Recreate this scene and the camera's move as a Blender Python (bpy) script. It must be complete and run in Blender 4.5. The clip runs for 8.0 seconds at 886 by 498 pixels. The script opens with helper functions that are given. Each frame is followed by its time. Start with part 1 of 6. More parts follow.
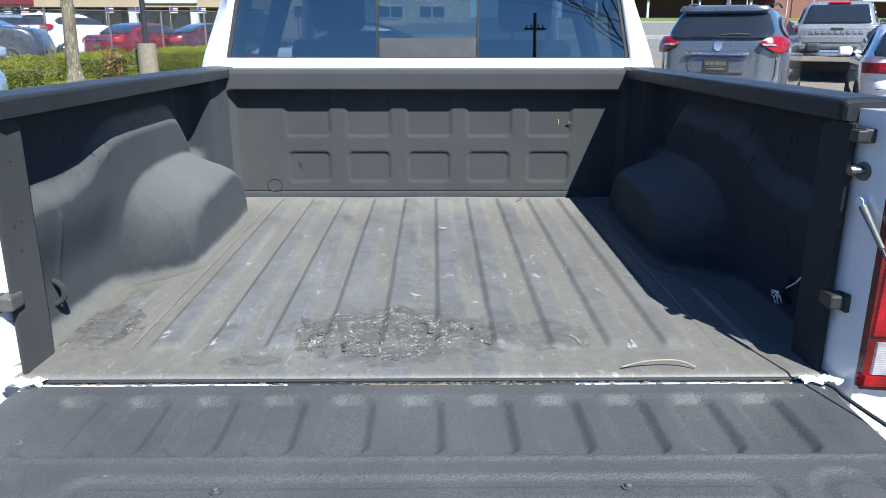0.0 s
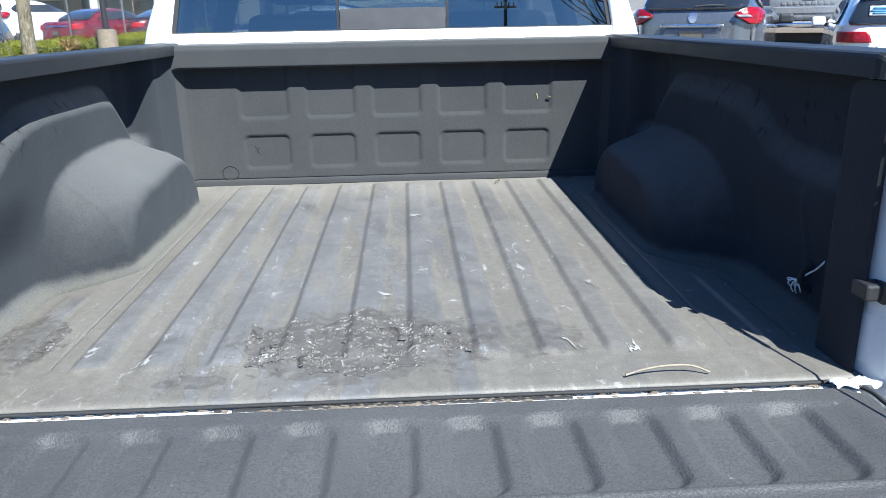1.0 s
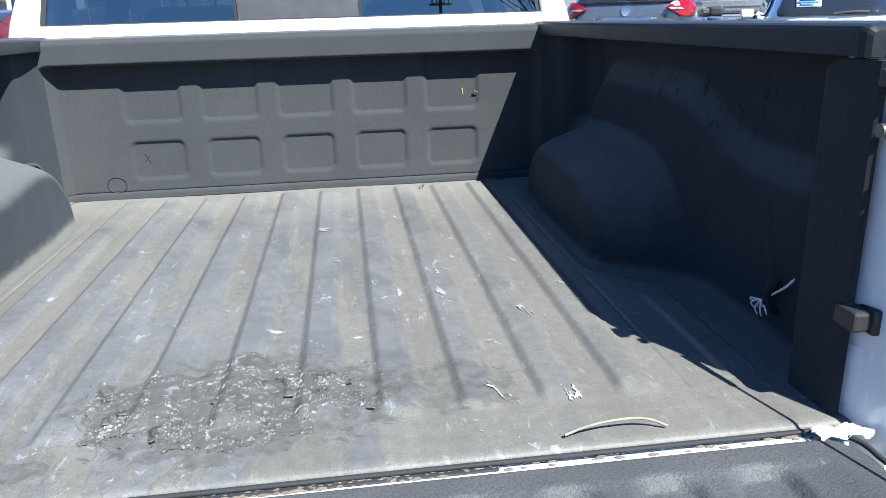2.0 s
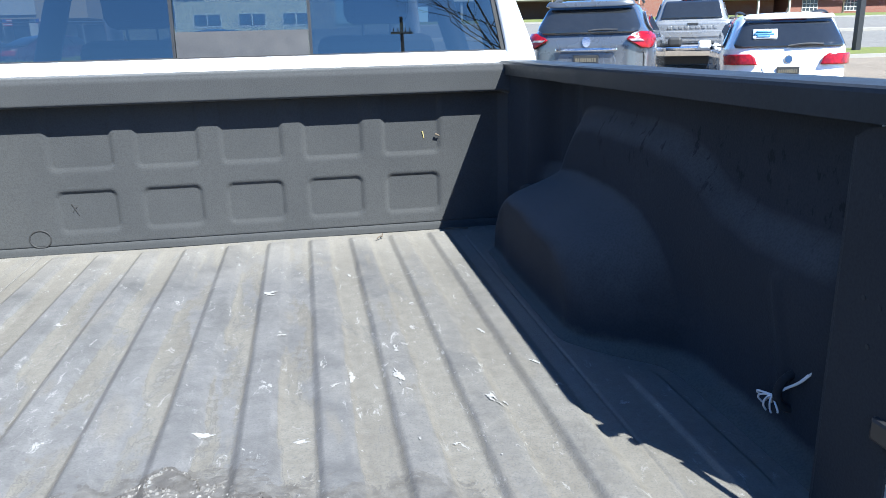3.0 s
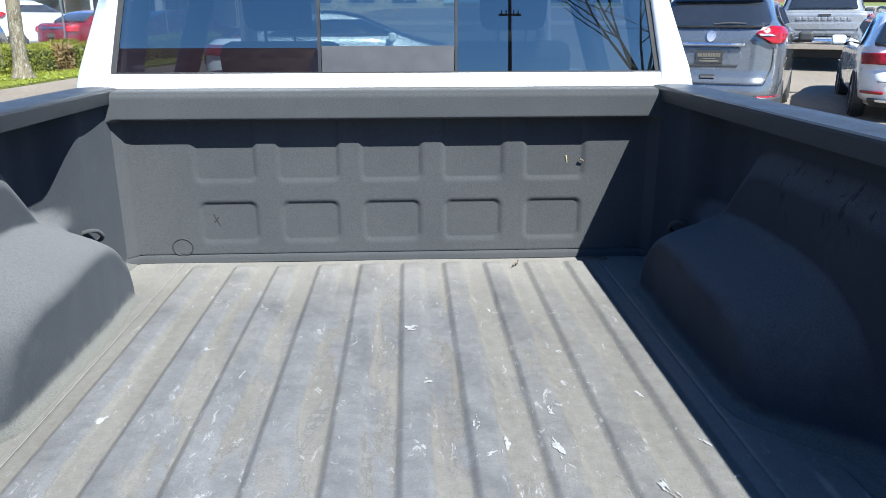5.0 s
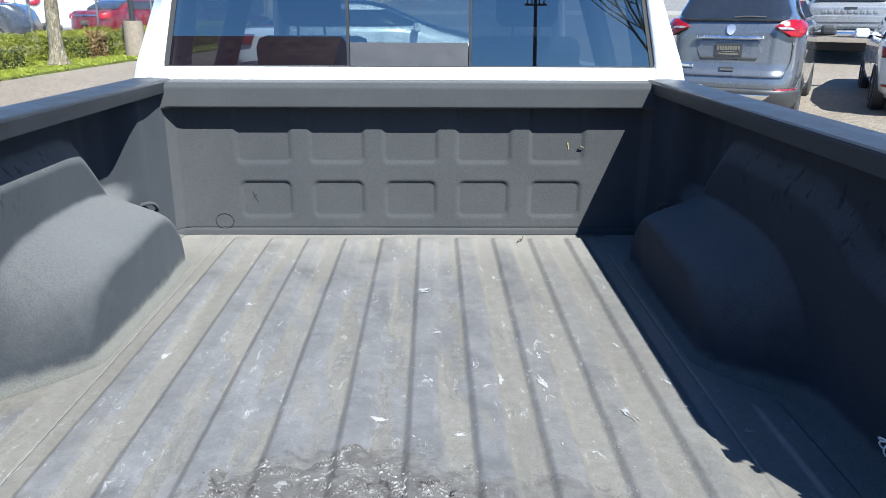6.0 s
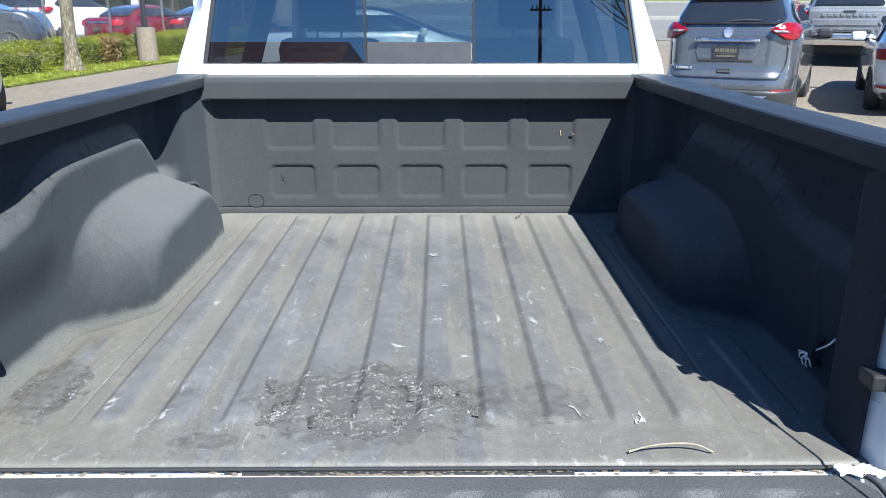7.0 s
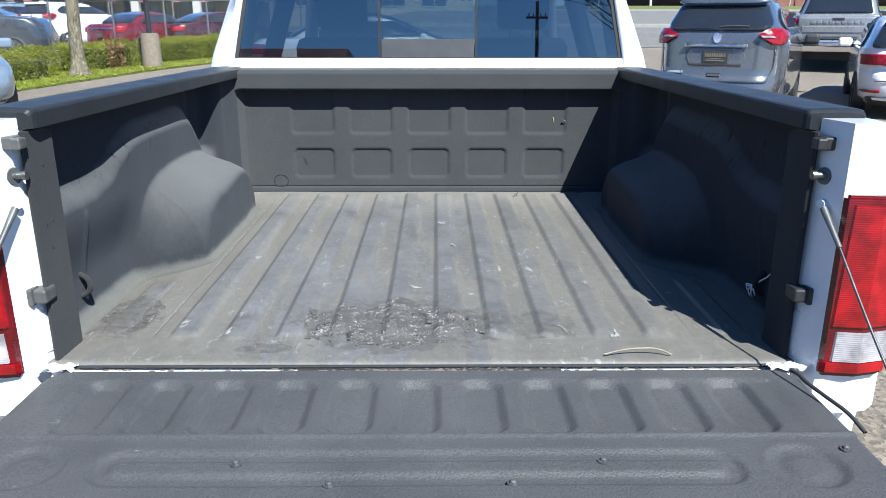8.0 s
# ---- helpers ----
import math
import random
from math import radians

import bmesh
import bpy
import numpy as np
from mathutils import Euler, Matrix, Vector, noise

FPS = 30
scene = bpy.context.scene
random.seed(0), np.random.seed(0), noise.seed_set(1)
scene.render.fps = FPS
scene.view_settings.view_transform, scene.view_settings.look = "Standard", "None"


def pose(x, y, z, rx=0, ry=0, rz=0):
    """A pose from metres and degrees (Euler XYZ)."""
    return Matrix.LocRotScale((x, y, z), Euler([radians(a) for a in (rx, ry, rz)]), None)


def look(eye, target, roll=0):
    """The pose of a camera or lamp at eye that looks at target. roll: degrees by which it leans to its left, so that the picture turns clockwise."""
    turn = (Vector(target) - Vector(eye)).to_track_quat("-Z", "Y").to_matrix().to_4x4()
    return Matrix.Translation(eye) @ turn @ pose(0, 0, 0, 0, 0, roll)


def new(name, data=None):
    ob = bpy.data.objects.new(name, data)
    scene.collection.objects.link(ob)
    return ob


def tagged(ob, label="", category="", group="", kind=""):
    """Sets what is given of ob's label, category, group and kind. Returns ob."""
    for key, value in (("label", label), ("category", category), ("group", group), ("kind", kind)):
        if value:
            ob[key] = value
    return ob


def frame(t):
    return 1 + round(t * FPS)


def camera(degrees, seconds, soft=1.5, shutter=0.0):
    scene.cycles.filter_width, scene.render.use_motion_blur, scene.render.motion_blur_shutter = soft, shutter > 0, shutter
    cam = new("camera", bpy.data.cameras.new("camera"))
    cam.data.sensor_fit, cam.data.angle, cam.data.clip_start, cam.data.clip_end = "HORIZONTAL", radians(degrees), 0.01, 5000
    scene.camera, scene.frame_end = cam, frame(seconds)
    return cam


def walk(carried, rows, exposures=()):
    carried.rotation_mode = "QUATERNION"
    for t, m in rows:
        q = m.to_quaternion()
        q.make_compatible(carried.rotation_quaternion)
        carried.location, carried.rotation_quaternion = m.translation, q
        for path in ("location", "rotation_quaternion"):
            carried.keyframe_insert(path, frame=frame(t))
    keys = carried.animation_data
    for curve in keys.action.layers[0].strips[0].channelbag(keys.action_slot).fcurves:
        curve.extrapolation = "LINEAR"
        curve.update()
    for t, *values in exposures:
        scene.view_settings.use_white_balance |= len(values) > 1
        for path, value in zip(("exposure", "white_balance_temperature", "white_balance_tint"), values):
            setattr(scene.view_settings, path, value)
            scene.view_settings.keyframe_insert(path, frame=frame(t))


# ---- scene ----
cam = camera(61.5, 8.0, soft=0.7)
PATH = [
    (0, (0.007, -1.35, 0.654), (0.032, 0.571, 0.097), 0.1),
    (0.5, (0.009, -1.232, 0.638), (0.05, 0.68, 0.055), -0.5),
    (1, (0.023, -1.123, 0.61), (0.109, 0.782, 0.007), -1.1),
    (1.5, (0.055, -0.992, 0.59), (0.205, 0.906, -0.021), -1.4),
    (2, (0.118, -0.848, 0.57), (0.352, 1.042, -0.04), -1.7),
    (2.2, (0.141, -0.805, 0.57), (0.407, 1.083, -0.035), -1.7),
    (3.3, (0.158, -0.572, 0.621), (0.498, 1.328, 0.097), -1.4),
    (3.5, (0.137, -0.529, 0.635), (0.467, 1.375, 0.12), -1.2),
    (4, (0.099, -0.463, 0.67), (0.355, 1.451, 0.151), -1.1),
    (4.5, (0.061, -0.455, 0.691), (0.226, 1.461, 0.143), -0.6),
    (5, (0.041, -0.507, 0.712), (0.129, 1.402, 0.12), -0.1),
    (5.2, (0.031, -0.56, 0.726), (0.106, 1.346, 0.123), 0.1),
    (6.5, (0.078, -0.927, 0.749), (0.089, 0.974, 0.13), 0.1),
    (7, (0.056, -1.109, 0.74), (0.067, 0.797, 0.135), 0.0),
    (7.5, (0.03, -1.295, 0.728), (0.044, 0.614, 0.133), 0.0),
    (8, (0.017, -1.471, 0.708), (0.036, 0.441, 0.122), 0.1),
]
walk(cam, [(t, look(eye, target, roll)) for t, eye, target, roll in PATH], [(t, e, 5480.0, 6.0) for t, e in ((0.0, 1.49), (1.0, 1.70), (1.5, 1.76), (2.2, 1.82), (3.3, 2.04), (4.5, 1.90), (5.2, 1.82), (6.5, 1.76), (8.0, 1.46))])

# ---- light ----
world = bpy.data.worlds.new("sky")
scene.world = world
world.use_nodes = True
wn = world.node_tree
wn.nodes.clear()
sky = wn.nodes.new("ShaderNodeTexSky")
sky.sky_type = "NISHITA"
sky.sun_disc = False
sky.sun_elevation, sky.sun_rotation = radians(49.6), radians(152)
sky.altitude = 500
sky.air_density, sky.dust_density, sky.ozone_density = 1.0, 0.0, 10.0
wbg = wn.nodes.new("ShaderNodeBackground")
wbg.inputs["Strength"].default_value = 0.062
wout = wn.nodes.new("ShaderNodeOutputWorld")
wn.links.new(sky.outputs["Color"], wbg.inputs["Color"])
wn.links.new(wbg.outputs["Background"], wout.inputs["Surface"])
sun = new("sun", bpy.data.lights.new("sun", "SUN"))
sun.data.energy, sun.data.angle, sun.data.color = 5.0, radians(0.53), (1.0, 0.915, 0.775)
sun.matrix_world = look((0, 0, 0), (-0.40, 0.75, -1.0))


# ---- materials ----
def ramp(nt, fac, stops):
    r = nt.nodes.new("ShaderNodeValToRGB")
    els = r.color_ramp.elements
    while len(els) < len(stops):
        els.new(0.5)
    for e, (p, c) in zip(els, stops):
        e.position = p
        e.color = (*c, 1) if not isinstance(c, (int, float)) else (c, c, c, 1)
    nt.links.new(fac, r.inputs["Fac"])
    return r.outputs["Color"]


def noise_tex(nt, vec, scale, detail=4, rough=0.55, stretch=None, distort=0.0):
    if stretch:
        m = nt.nodes.new("ShaderNodeMapping")
        m.inputs["Scale"].default_value = stretch
        nt.links.new(vec, m.inputs["Vector"])
        vec = m.outputs["Vector"]
    n = nt.nodes.new("ShaderNodeTexNoise")
    n.inputs["Scale"].default_value, n.inputs["Detail"].default_value = scale, detail
    n.inputs["Roughness"].default_value, n.inputs["Distortion"].default_value = rough, distort
    nt.links.new(vec, n.inputs["Vector"])
    return n.outputs["Fac"]


def mix(nt, fac, a, b, mode="MIX"):
    m = nt.nodes.new("ShaderNodeMix")
    m.data_type, m.blend_type = "RGBA", mode
    for sock, v in ((m.inputs[0], fac), (m.inputs[6], a), (m.inputs[7], b)):
        if isinstance(v, (int, float)):
            sock.default_value = v if sock.type == "VALUE" else (v, v, v, 1)
        elif isinstance(v, tuple):
            sock.default_value = (*v, 1)
        else:
            nt.links.new(v, sock)
    return m.outputs[2]


def arith(nt, op, a, b):
    m = nt.nodes.new("ShaderNodeMath")
    m.operation = op
    for sock, v in zip(m.inputs, (a, b)):
        if isinstance(v, (int, float)):
            sock.default_value = v
        else:
            nt.links.new(v, sock)
    return m.outputs[0]


def shell(name):
    """A node material: its tree, its surface shader and object coordinates."""
    m = bpy.data.materials.new(name)
    m.use_nodes = True
    nt = m.node_tree
    bsdf = nt.nodes["Principled BSDF"]
    co = nt.nodes.new("ShaderNodeTexCoord").outputs["Object"]
    return m, nt, bsdf, co


def bump(nt, bsdf, height, strength, distance=0.002):
    b = nt.nodes.new("ShaderNodeBump")
    b.inputs["Strength"].default_value, b.inputs["Distance"].default_value = strength, distance
    nt.links.new(height, b.inputs["Height"])
    nt.links.new(b.outputs["Normal"], bsdf.inputs["Normal"])


def plain(name, colour, rough=0.5, metal=0.0, vary=0.12, scale=9.0, grain=0.0, grain_scale=250.0, coat=0.0):
    """A surface of one colour with soft stains, fine grain and uneven gloss."""
    m, nt, bsdf, co = shell(name)
    a = noise_tex(nt, co, scale, 5)
    b = noise_tex(nt, co, scale * 12, 3)
    lo = tuple(c * (1 - vary) for c in colour)
    hi = tuple(min(1, c * (1 + vary)) for c in colour)
    c1 = ramp(nt, a, [(0.3, lo), (0.7, hi)])
    c2 = mix(nt, 0.35, c1, ramp(nt, b, [(0.35, lo), (0.65, hi)]))
    nt.links.new(c2, bsdf.inputs["Base Color"])
    r = ramp(nt, a, [(0.3, max(0.02, rough * 0.85)), (0.7, min(1, rough * 1.15))])
    nt.links.new(r, bsdf.inputs["Roughness"])
    bsdf.inputs["Metallic"].default_value = metal
    bsdf.inputs["Coat Weight"].default_value = coat
    bsdf.inputs["Coat Roughness"].default_value = 0.04
    if grain:
        bump(nt, bsdf, noise_tex(nt, co, grain_scale, 2), grain)
    return m


def pane(name, tint, gloss=1.0):
    """Thin glass: tinted straight-through view and a mirror by its angle."""
    m = bpy.data.materials.new(name)
    m.use_nodes = True
    nt = m.node_tree
    nt.nodes.clear()
    out = nt.nodes.new("ShaderNodeOutputMaterial")
    t = nt.nodes.new("ShaderNodeBsdfTransparent")
    t.inputs["Color"].default_value = (*tint, 1)
    g = nt.nodes.new("ShaderNodeBsdfGlossy")
    g.inputs["Roughness"].default_value = 0.003
    g.inputs["Color"].default_value = (gloss, gloss, gloss, 1)
    f = nt.nodes.new("ShaderNodeFresnel")
    f.inputs["IOR"].default_value = 2.1
    x = nt.nodes.new("ShaderNodeMixShader")
    nt.links.new(f.outputs[0], x.inputs[0])
    nt.links.new(t.outputs[0], x.inputs[1])
    nt.links.new(g.outputs[0], x.inputs[2])
    nt.links.new(x.outputs[0], out.inputs["Surface"])
    return m


def liner_material(name, base, dust, dust_amount, scuff=0.0, rough=0.55, grain=0.35, top_light_dust=0.0, sheen=0.5, chalk=1.0):
    """Sprayed-on bed liner: pebbled dark polymer with dust, bleaching and pale scuffs."""
    m, nt, bsdf, co = shell(name)
    big = noise_tex(nt, co, 2.6, 6, 0.6)
    mid = noise_tex(nt, co, 14, 5, 0.6)
    c = mix(nt, ramp(nt, big, [(0.5 - dust_amount * 0.5, 0.0), (0.85 - dust_amount * 0.4, 1.0)]), base, dust)
    c = mix(nt, 0.35, c, mix(nt, mid, c, tuple(v * 1.35 for v in base)))
    if top_light_dust:
        # up-facing liner turns paler: light on the tops painted in along with dust
        geo = nt.nodes.new("ShaderNodeNewGeometry")
        up = nt.nodes.new("ShaderNodeSeparateXYZ")
        nt.links.new(geo.outputs["Normal"], up.inputs[0])
        top_light = ramp(nt, arith(nt, "ADD", up.outputs["Z"], arith(nt, "MULTIPLY", arith(nt, "SUBTRACT", mid, 0.5), 0.5)), [(0.05, 0.0), (0.7, 1.0)])
        c = mix(nt, arith(nt, "MULTIPLY", top_light, top_light_dust), c, (0.101, 0.101, 0.101))
    if top_light_dust:
        at = nt.nodes.new("ShaderNodeSeparateXYZ")
        nt.links.new(co, at.inputs[0])
        creep = arith(nt, "ADD", at.outputs["Z"], arith(nt, "MULTIPLY", arith(nt, "SUBTRACT", noise_tex(nt, co, 24, 6, 0.7), 0.5), 0.05))
        c = mix(nt, ramp(nt, creep, [(0.006, 0.9), (0.016, 0.55), (0.034, 0.0)]), c, (0.0975, 0.0952, 0.0842))
        drip = noise_tex(nt, co, 1.0, 6, 0.7, stretch=(30, 44, 20))
        high = ramp(nt, at.outputs["Z"], [(0.30, 0.0), (0.36, 1.0), (0.43, 1.0), (0.47, 0.0)])
        high = arith(nt, "MULTIPLY", high, ramp(nt, at.outputs["Y"], [(0.95, 1.0), (1.2, 0.0)]))
        c = mix(nt, arith(nt, "MULTIPLY", ramp(nt, drip, [(0.58, 0.0), (0.63, 0.6)]), high), c, tuple(v * 0.4 for v in base))
    peb = noise_tex(nt, co, 260, 2, 0.6)
    c = mix(nt, ramp(nt, peb, [(0.35, min(0.5, grain * 0.8)), (0.58, 0.0)]), c, tuple(v * 0.55 for v in base))
    if scuff:
        s = noise_tex(nt, co, 38, 6, 0.7, distort=0.6)
        s2 = noise_tex(nt, co, 5, 3)
        k = arith(nt, "MULTIPLY", ramp(nt, s, [(0.66, 0.0), (0.72, 1.0)]), ramp(nt, s2, [(0.45, 0.0), (0.65, 1.0)]))
        c = mix(nt, arith(nt, "MULTIPLY", k, scuff), c, (0.254, 0.254, 0.248))
        fleck = noise_tex(nt, co, 170, 4, 0.75)
        c = mix(nt, ramp(nt, fleck, [(0.65, 0.0), (0.72, scuff * 0.8)]), c, (0.172, 0.172, 0.177))
    nt.links.new(c, bsdf.inputs["Base Color"])
    bsdf.inputs["Roughness"].default_value = rough
    bsdf.inputs["Specular IOR Level"].default_value = sheen
    bsdf.inputs["Diffuse Roughness"].default_value = chalk
    bump(nt, bsdf, peb, grain, 0.0025)
    return m

MAT = {}
MAT["white"] = plain("white_paint", (0.62, 0.625, 0.63), 0.22, vary=0.03, coat=0.6)
MAT["liner_wall"] = liner_material("liner_wall", (0.0276, 0.0302, 0.0347), (0.0365, 0.0391, 0.0435), 0.35, rough=0.5, grain=0.3, top_light_dust=0.7, sheen=0.02)
MAT["liner_head"] = liner_material("liner_header", (0.0485, 0.0504, 0.0531), (0.0647, 0.066, 0.0667), 0.3, rough=0.55, grain=0.4, sheen=0.04)
MAT["liner_gate"] = liner_material("liner_tailgate", (0.043, 0.0442, 0.0472), (0.075, 0.075, 0.077), 0.35, scuff=0.6, rough=0.5, grain=0.6, sheen=0.2, chalk=0.3)
MAT["liner_post"] = liner_material("liner_post", (0.0294, 0.0304, 0.0324), (0.0395, 0.0401, 0.0406), 0.2, rough=0.55, grain=0.3, sheen=0.06)
MAT["rail"] = plain("rail_plastic", (0.020, 0.022, 0.025), 0.42, vary=0.25, grain=0.15, grain_scale=600)
MAT["rail"].node_tree.nodes["Principled BSDF"].inputs["Specular IOR Level"].default_value = 0.16
MAT["black"] = plain("black_plastic", (0.02, 0.02, 0.021), 0.4, vary=0.2)
MAT["rubber"] = plain("rubber", (0.018, 0.018, 0.019), 0.75, vary=0.2)
MAT["steel"] = plain("bare_steel", (0.162, 0.157, 0.147), 0.35, 0.9, vary=0.2, scale=40)
MAT["bolt"] = plain("dull_bolt", (0.11, 0.112, 0.115), 0.3, 0.6, vary=0.3, scale=120)
MAT["zinc"] = plain("grey_bracket", (0.13, 0.13, 0.125), 0.45, 0.6, vary=0.25, scale=40)
MAT["chrome"] = plain("chrome", (0.75, 0.75, 0.76), 0.1, 1.0, vary=0.03)
MAT["dirt"] = plain("caked_dirt", (0.11, 0.09, 0.07), 0.95, vary=0.5, scale=60, grain=0.6)
MAT["tint"] = pane("tinted_glass", (0.095, 0.115, 0.13))
MAT["clear"] = pane("clear_glass", (0.36, 0.41, 0.41))
MAT["seat"] = plain("seat_cloth", (0.0304, 0.0324, 0.0365), 0.9, vary=0.1, grain=0.3)
MAT["dash"] = plain("dashboard_plastic", (0.03, 0.03, 0.032), 0.6)


def lens_material(name, colour, rough=0.12):
    m, nt, bsdf, co = shell(name)
    w = nt.nodes.new("ShaderNodeTexWave")
    w.bands_direction = "Z"
    w.inputs["Scale"].default_value = 70
    w.inputs["Distortion"].default_value = 0.6
    nt.links.new(co, w.inputs["Vector"])
    n = noise_tex(nt, co, 18, 3)
    c = mix(nt, ramp(nt, n, [(0.35, 0.0), (0.7, 1.0)]), colour, tuple(min(1, v * 2.6) for v in colour))
    nt.links.new(mix(nt, arith(nt, "MULTIPLY", w.outputs["Fac"], 0.15), c, tuple(v * 0.5 for v in colour)), bsdf.inputs["Base Color"])
    bsdf.inputs["Roughness"].default_value = rough
    bsdf.inputs["Coat Weight"].default_value = 0.3
    bsdf.inputs["Coat Roughness"].default_value = 0.02
    bump(nt, bsdf, w.outputs["Fac"], 0.3, 0.001)
    return m


MAT["red_lens"] = lens_material("red_lens", (0.125, 0.0006, 0.0024))
MAT["dark_lens"] = lens_material("dark_red_lens", (0.0558, 0.000507, 0.00203))
MAT["clear_lens"] = lens_material("clear_lens", (0.172, 0.162, 0.167))


def floor_material():
    """Worn bed floor: grey liner, tan dust on the hollows, bluish bare strips on the ridges, pale scuffs."""
    m, nt, bsdf, co = shell("liner_floor")
    sep = nt.nodes.new("ShaderNodeSeparateXYZ")
    nt.links.new(co, sep.inputs[0])
    streak = noise_tex(nt, co, 1.0, 6, 0.62, stretch=(9, 1.6, 1), distort=0.3)
    blot = noise_tex(nt, co, 5.5, 6, 0.65, distort=0.5)
    fine = noise_tex(nt, co, 45, 5, 0.65)
    peb = noise_tex(nt, co, 280, 2, 0.6)
    ridge = ramp(nt, sep.outputs["Z"], [(0.003, 0.0), (0.007, 1.0)])
    tan = mix(nt, ramp(nt, streak, [(0.35, 0.0), (0.65, 1.0)]), (0.101, 0.0905, 0.0735), (0.139, 0.128, 0.107))
    blue = mix(nt, ramp(nt, blot, [(0.36, 0.0), (0.62, 1.0)]), (0.063, 0.062, 0.0645), (0.119, 0.117, 0.120))
    half = nt.nodes.new("ShaderNodeMapRange")
    half.inputs["From Min"].default_value, half.inputs["From Max"].default_value = 0.55, 0.15
    half.inputs["To Min"].default_value = 0.3
    nt.links.new(arith(nt, "ADD", sep.outputs["X"], arith(nt, "MULTIPLY", arith(nt, "SUBTRACT", blot, 0.5), 0.8)), half.inputs["Value"])
    # the middle keeps most of its bluish liner, the outer strips only on the ribs
    across = nt.nodes.new("ShaderNodeMapRange")
    across.inputs["From Min"].default_value, across.inputs["From Max"].default_value = -0.8, 0.8
    nt.links.new(arith(nt, "ADD", sep.outputs["X"], arith(nt, "MULTIPLY", arith(nt, "SUBTRACT", streak, 0.5), 0.35)), across.inputs["Value"])
    zone = ramp(nt, across.outputs[0], [(0.20, 0.0), (0.27, 1.0), (0.58, 1.0), (0.66, 0.0)])
    strip = noise_tex(nt, co, 1.0, 5, 0.6, stretch=(13, 2.6, 1), distort=0.4)
    rag = arith(nt, "ADD", arith(nt, "ADD", arith(nt, "MULTIPLY", ridge, 0.30), arith(nt, "MULTIPLY", zone, 0.13)), arith(nt, "ADD", arith(nt, "MULTIPLY", strip, 1.1), arith(nt, "MULTIPLY", fine, 0.22)))
    k = arith(nt, "MULTIPLY", ramp(nt, rag, [(0.80, 0.0), (0.85, 0.9)]), half.outputs[0])
    c = mix(nt, k, tan, blue)
    rim = arith(nt, "MULTIPLY", ramp(nt, rag, [(0.775, 0.0), (0.80, 0.55), (0.81, 0.0)]), half.outputs[0])
    c = mix(nt, rim, c, (0.0304, 0.0304, 0.0314))
    c = mix(nt, ramp(nt, noise_tex(nt, co, 3.2, 6, 0.6, stretch=(4, 1, 1)), [(0.57, 0.0), (0.66, 0.7)]), c, (0.119, 0.107, 0.0887))
    c = mix(nt, 0.28, c, mix(nt, ramp(nt, fine, [(0.3, 0.0), (0.7, 1.0)]), (0.0431, 0.0441, 0.0482), (0.157, 0.155, 0.152)))
    far = nt.nodes.new("ShaderNodeMapRange")
    far.inputs["From Min"].default_value, far.inputs["From Max"].default_value = 1.45, 1.85
    nt.links.new(arith(nt, "ADD", sep.outputs["Y"], arith(nt, "MULTIPLY", blot, 0.45)), far.inputs["Value"])
    c = mix(nt, arith(nt, "MULTIPLY", far.outputs[0], 0.5), c, (0.228, 0.213, 0.188))
    s = noise_tex(nt, co, 26, 7, 0.74, distort=0.9, stretch=(2.0, 0.8, 1))
    s2 = noise_tex(nt, co, 4.5, 3)
    k = arith(nt, "MULTIPLY", ramp(nt, s, [(0.585, 0.0), (0.645, 1.0)]), ramp(nt, s2, [(0.42, 0.0), (0.56, 1.0)]))
    c = mix(nt, arith(nt, "MULTIPLY", k, 0.7), c, (0.264, 0.264, 0.259))
    crack = nt.nodes.new("ShaderNodeTexVoronoi")
    crack.feature = "DISTANCE_TO_EDGE"
    crack.inputs["Scale"].default_value = 7
    wob = nt.nodes.new("ShaderNodeMapping")
    wob.inputs["Scale"].default_value = (2.2, 0.8, 1)
    warp = nt.nodes.new("ShaderNodeVectorMath")
    nz = nt.nodes.new("ShaderNodeTexNoise")
    nz.inputs["Scale"].default_value = 14
    nt.links.new(co, nz.inputs["Vector"])
    sc = nt.nodes.new("ShaderNodeVectorMath")
    sc.operation = "SCALE"
    sc.inputs["Scale"].default_value = 0.12
    nt.links.new(nz.outputs["Color"], sc.inputs[0])
    nt.links.new(co, warp.inputs[0])
    nt.links.new(sc.outputs[0], warp.inputs[1])
    nt.links.new(warp.outputs[0], wob.inputs["Vector"])
    nt.links.new(wob.outputs[0], crack.inputs["Vector"])
    line = arith(nt, "MULTIPLY", ramp(nt, crack.outputs["Distance"], [(0.0, 1.0), (0.014, 0.0)]), ramp(nt, s2, [(0.52, 0.0), (0.58, 0.3)]))
    c = mix(nt, line, c, (0.038, 0.0355, 0.033))
    for cx, cy, rx, ry, strength in ((-0.06, 0.21, 0.27, 0.17, 0.75), (0.25, 0.205, 0.135, 0.085, 0.6), (-0.745, 0.27, 0.085, 0.14, 0.8), (-0.36, 0.075, 0.07, 0.03, 0.7)):
        ex = arith(nt, "POWER", arith(nt, "ABSOLUTE", arith(nt, "DIVIDE", arith(nt, "SUBTRACT", sep.outputs["X"], cx), rx), 0.0), 2.0)
        ey = arith(nt, "POWER", arith(nt, "ABSOLUTE", arith(nt, "DIVIDE", arith(nt, "SUBTRACT", sep.outputs["Y"], cy), ry), 0.0), 2.0)
        reach = arith(nt, "SUBTRACT", arith(nt, "ADD", 1.0, arith(nt, "MULTIPLY", arith(nt, "SUBTRACT", noise_tex(nt, co, 19, 6, 0.7, distort=0.8), 0.5), 3.2)), arith(nt, "ADD", ex, ey))
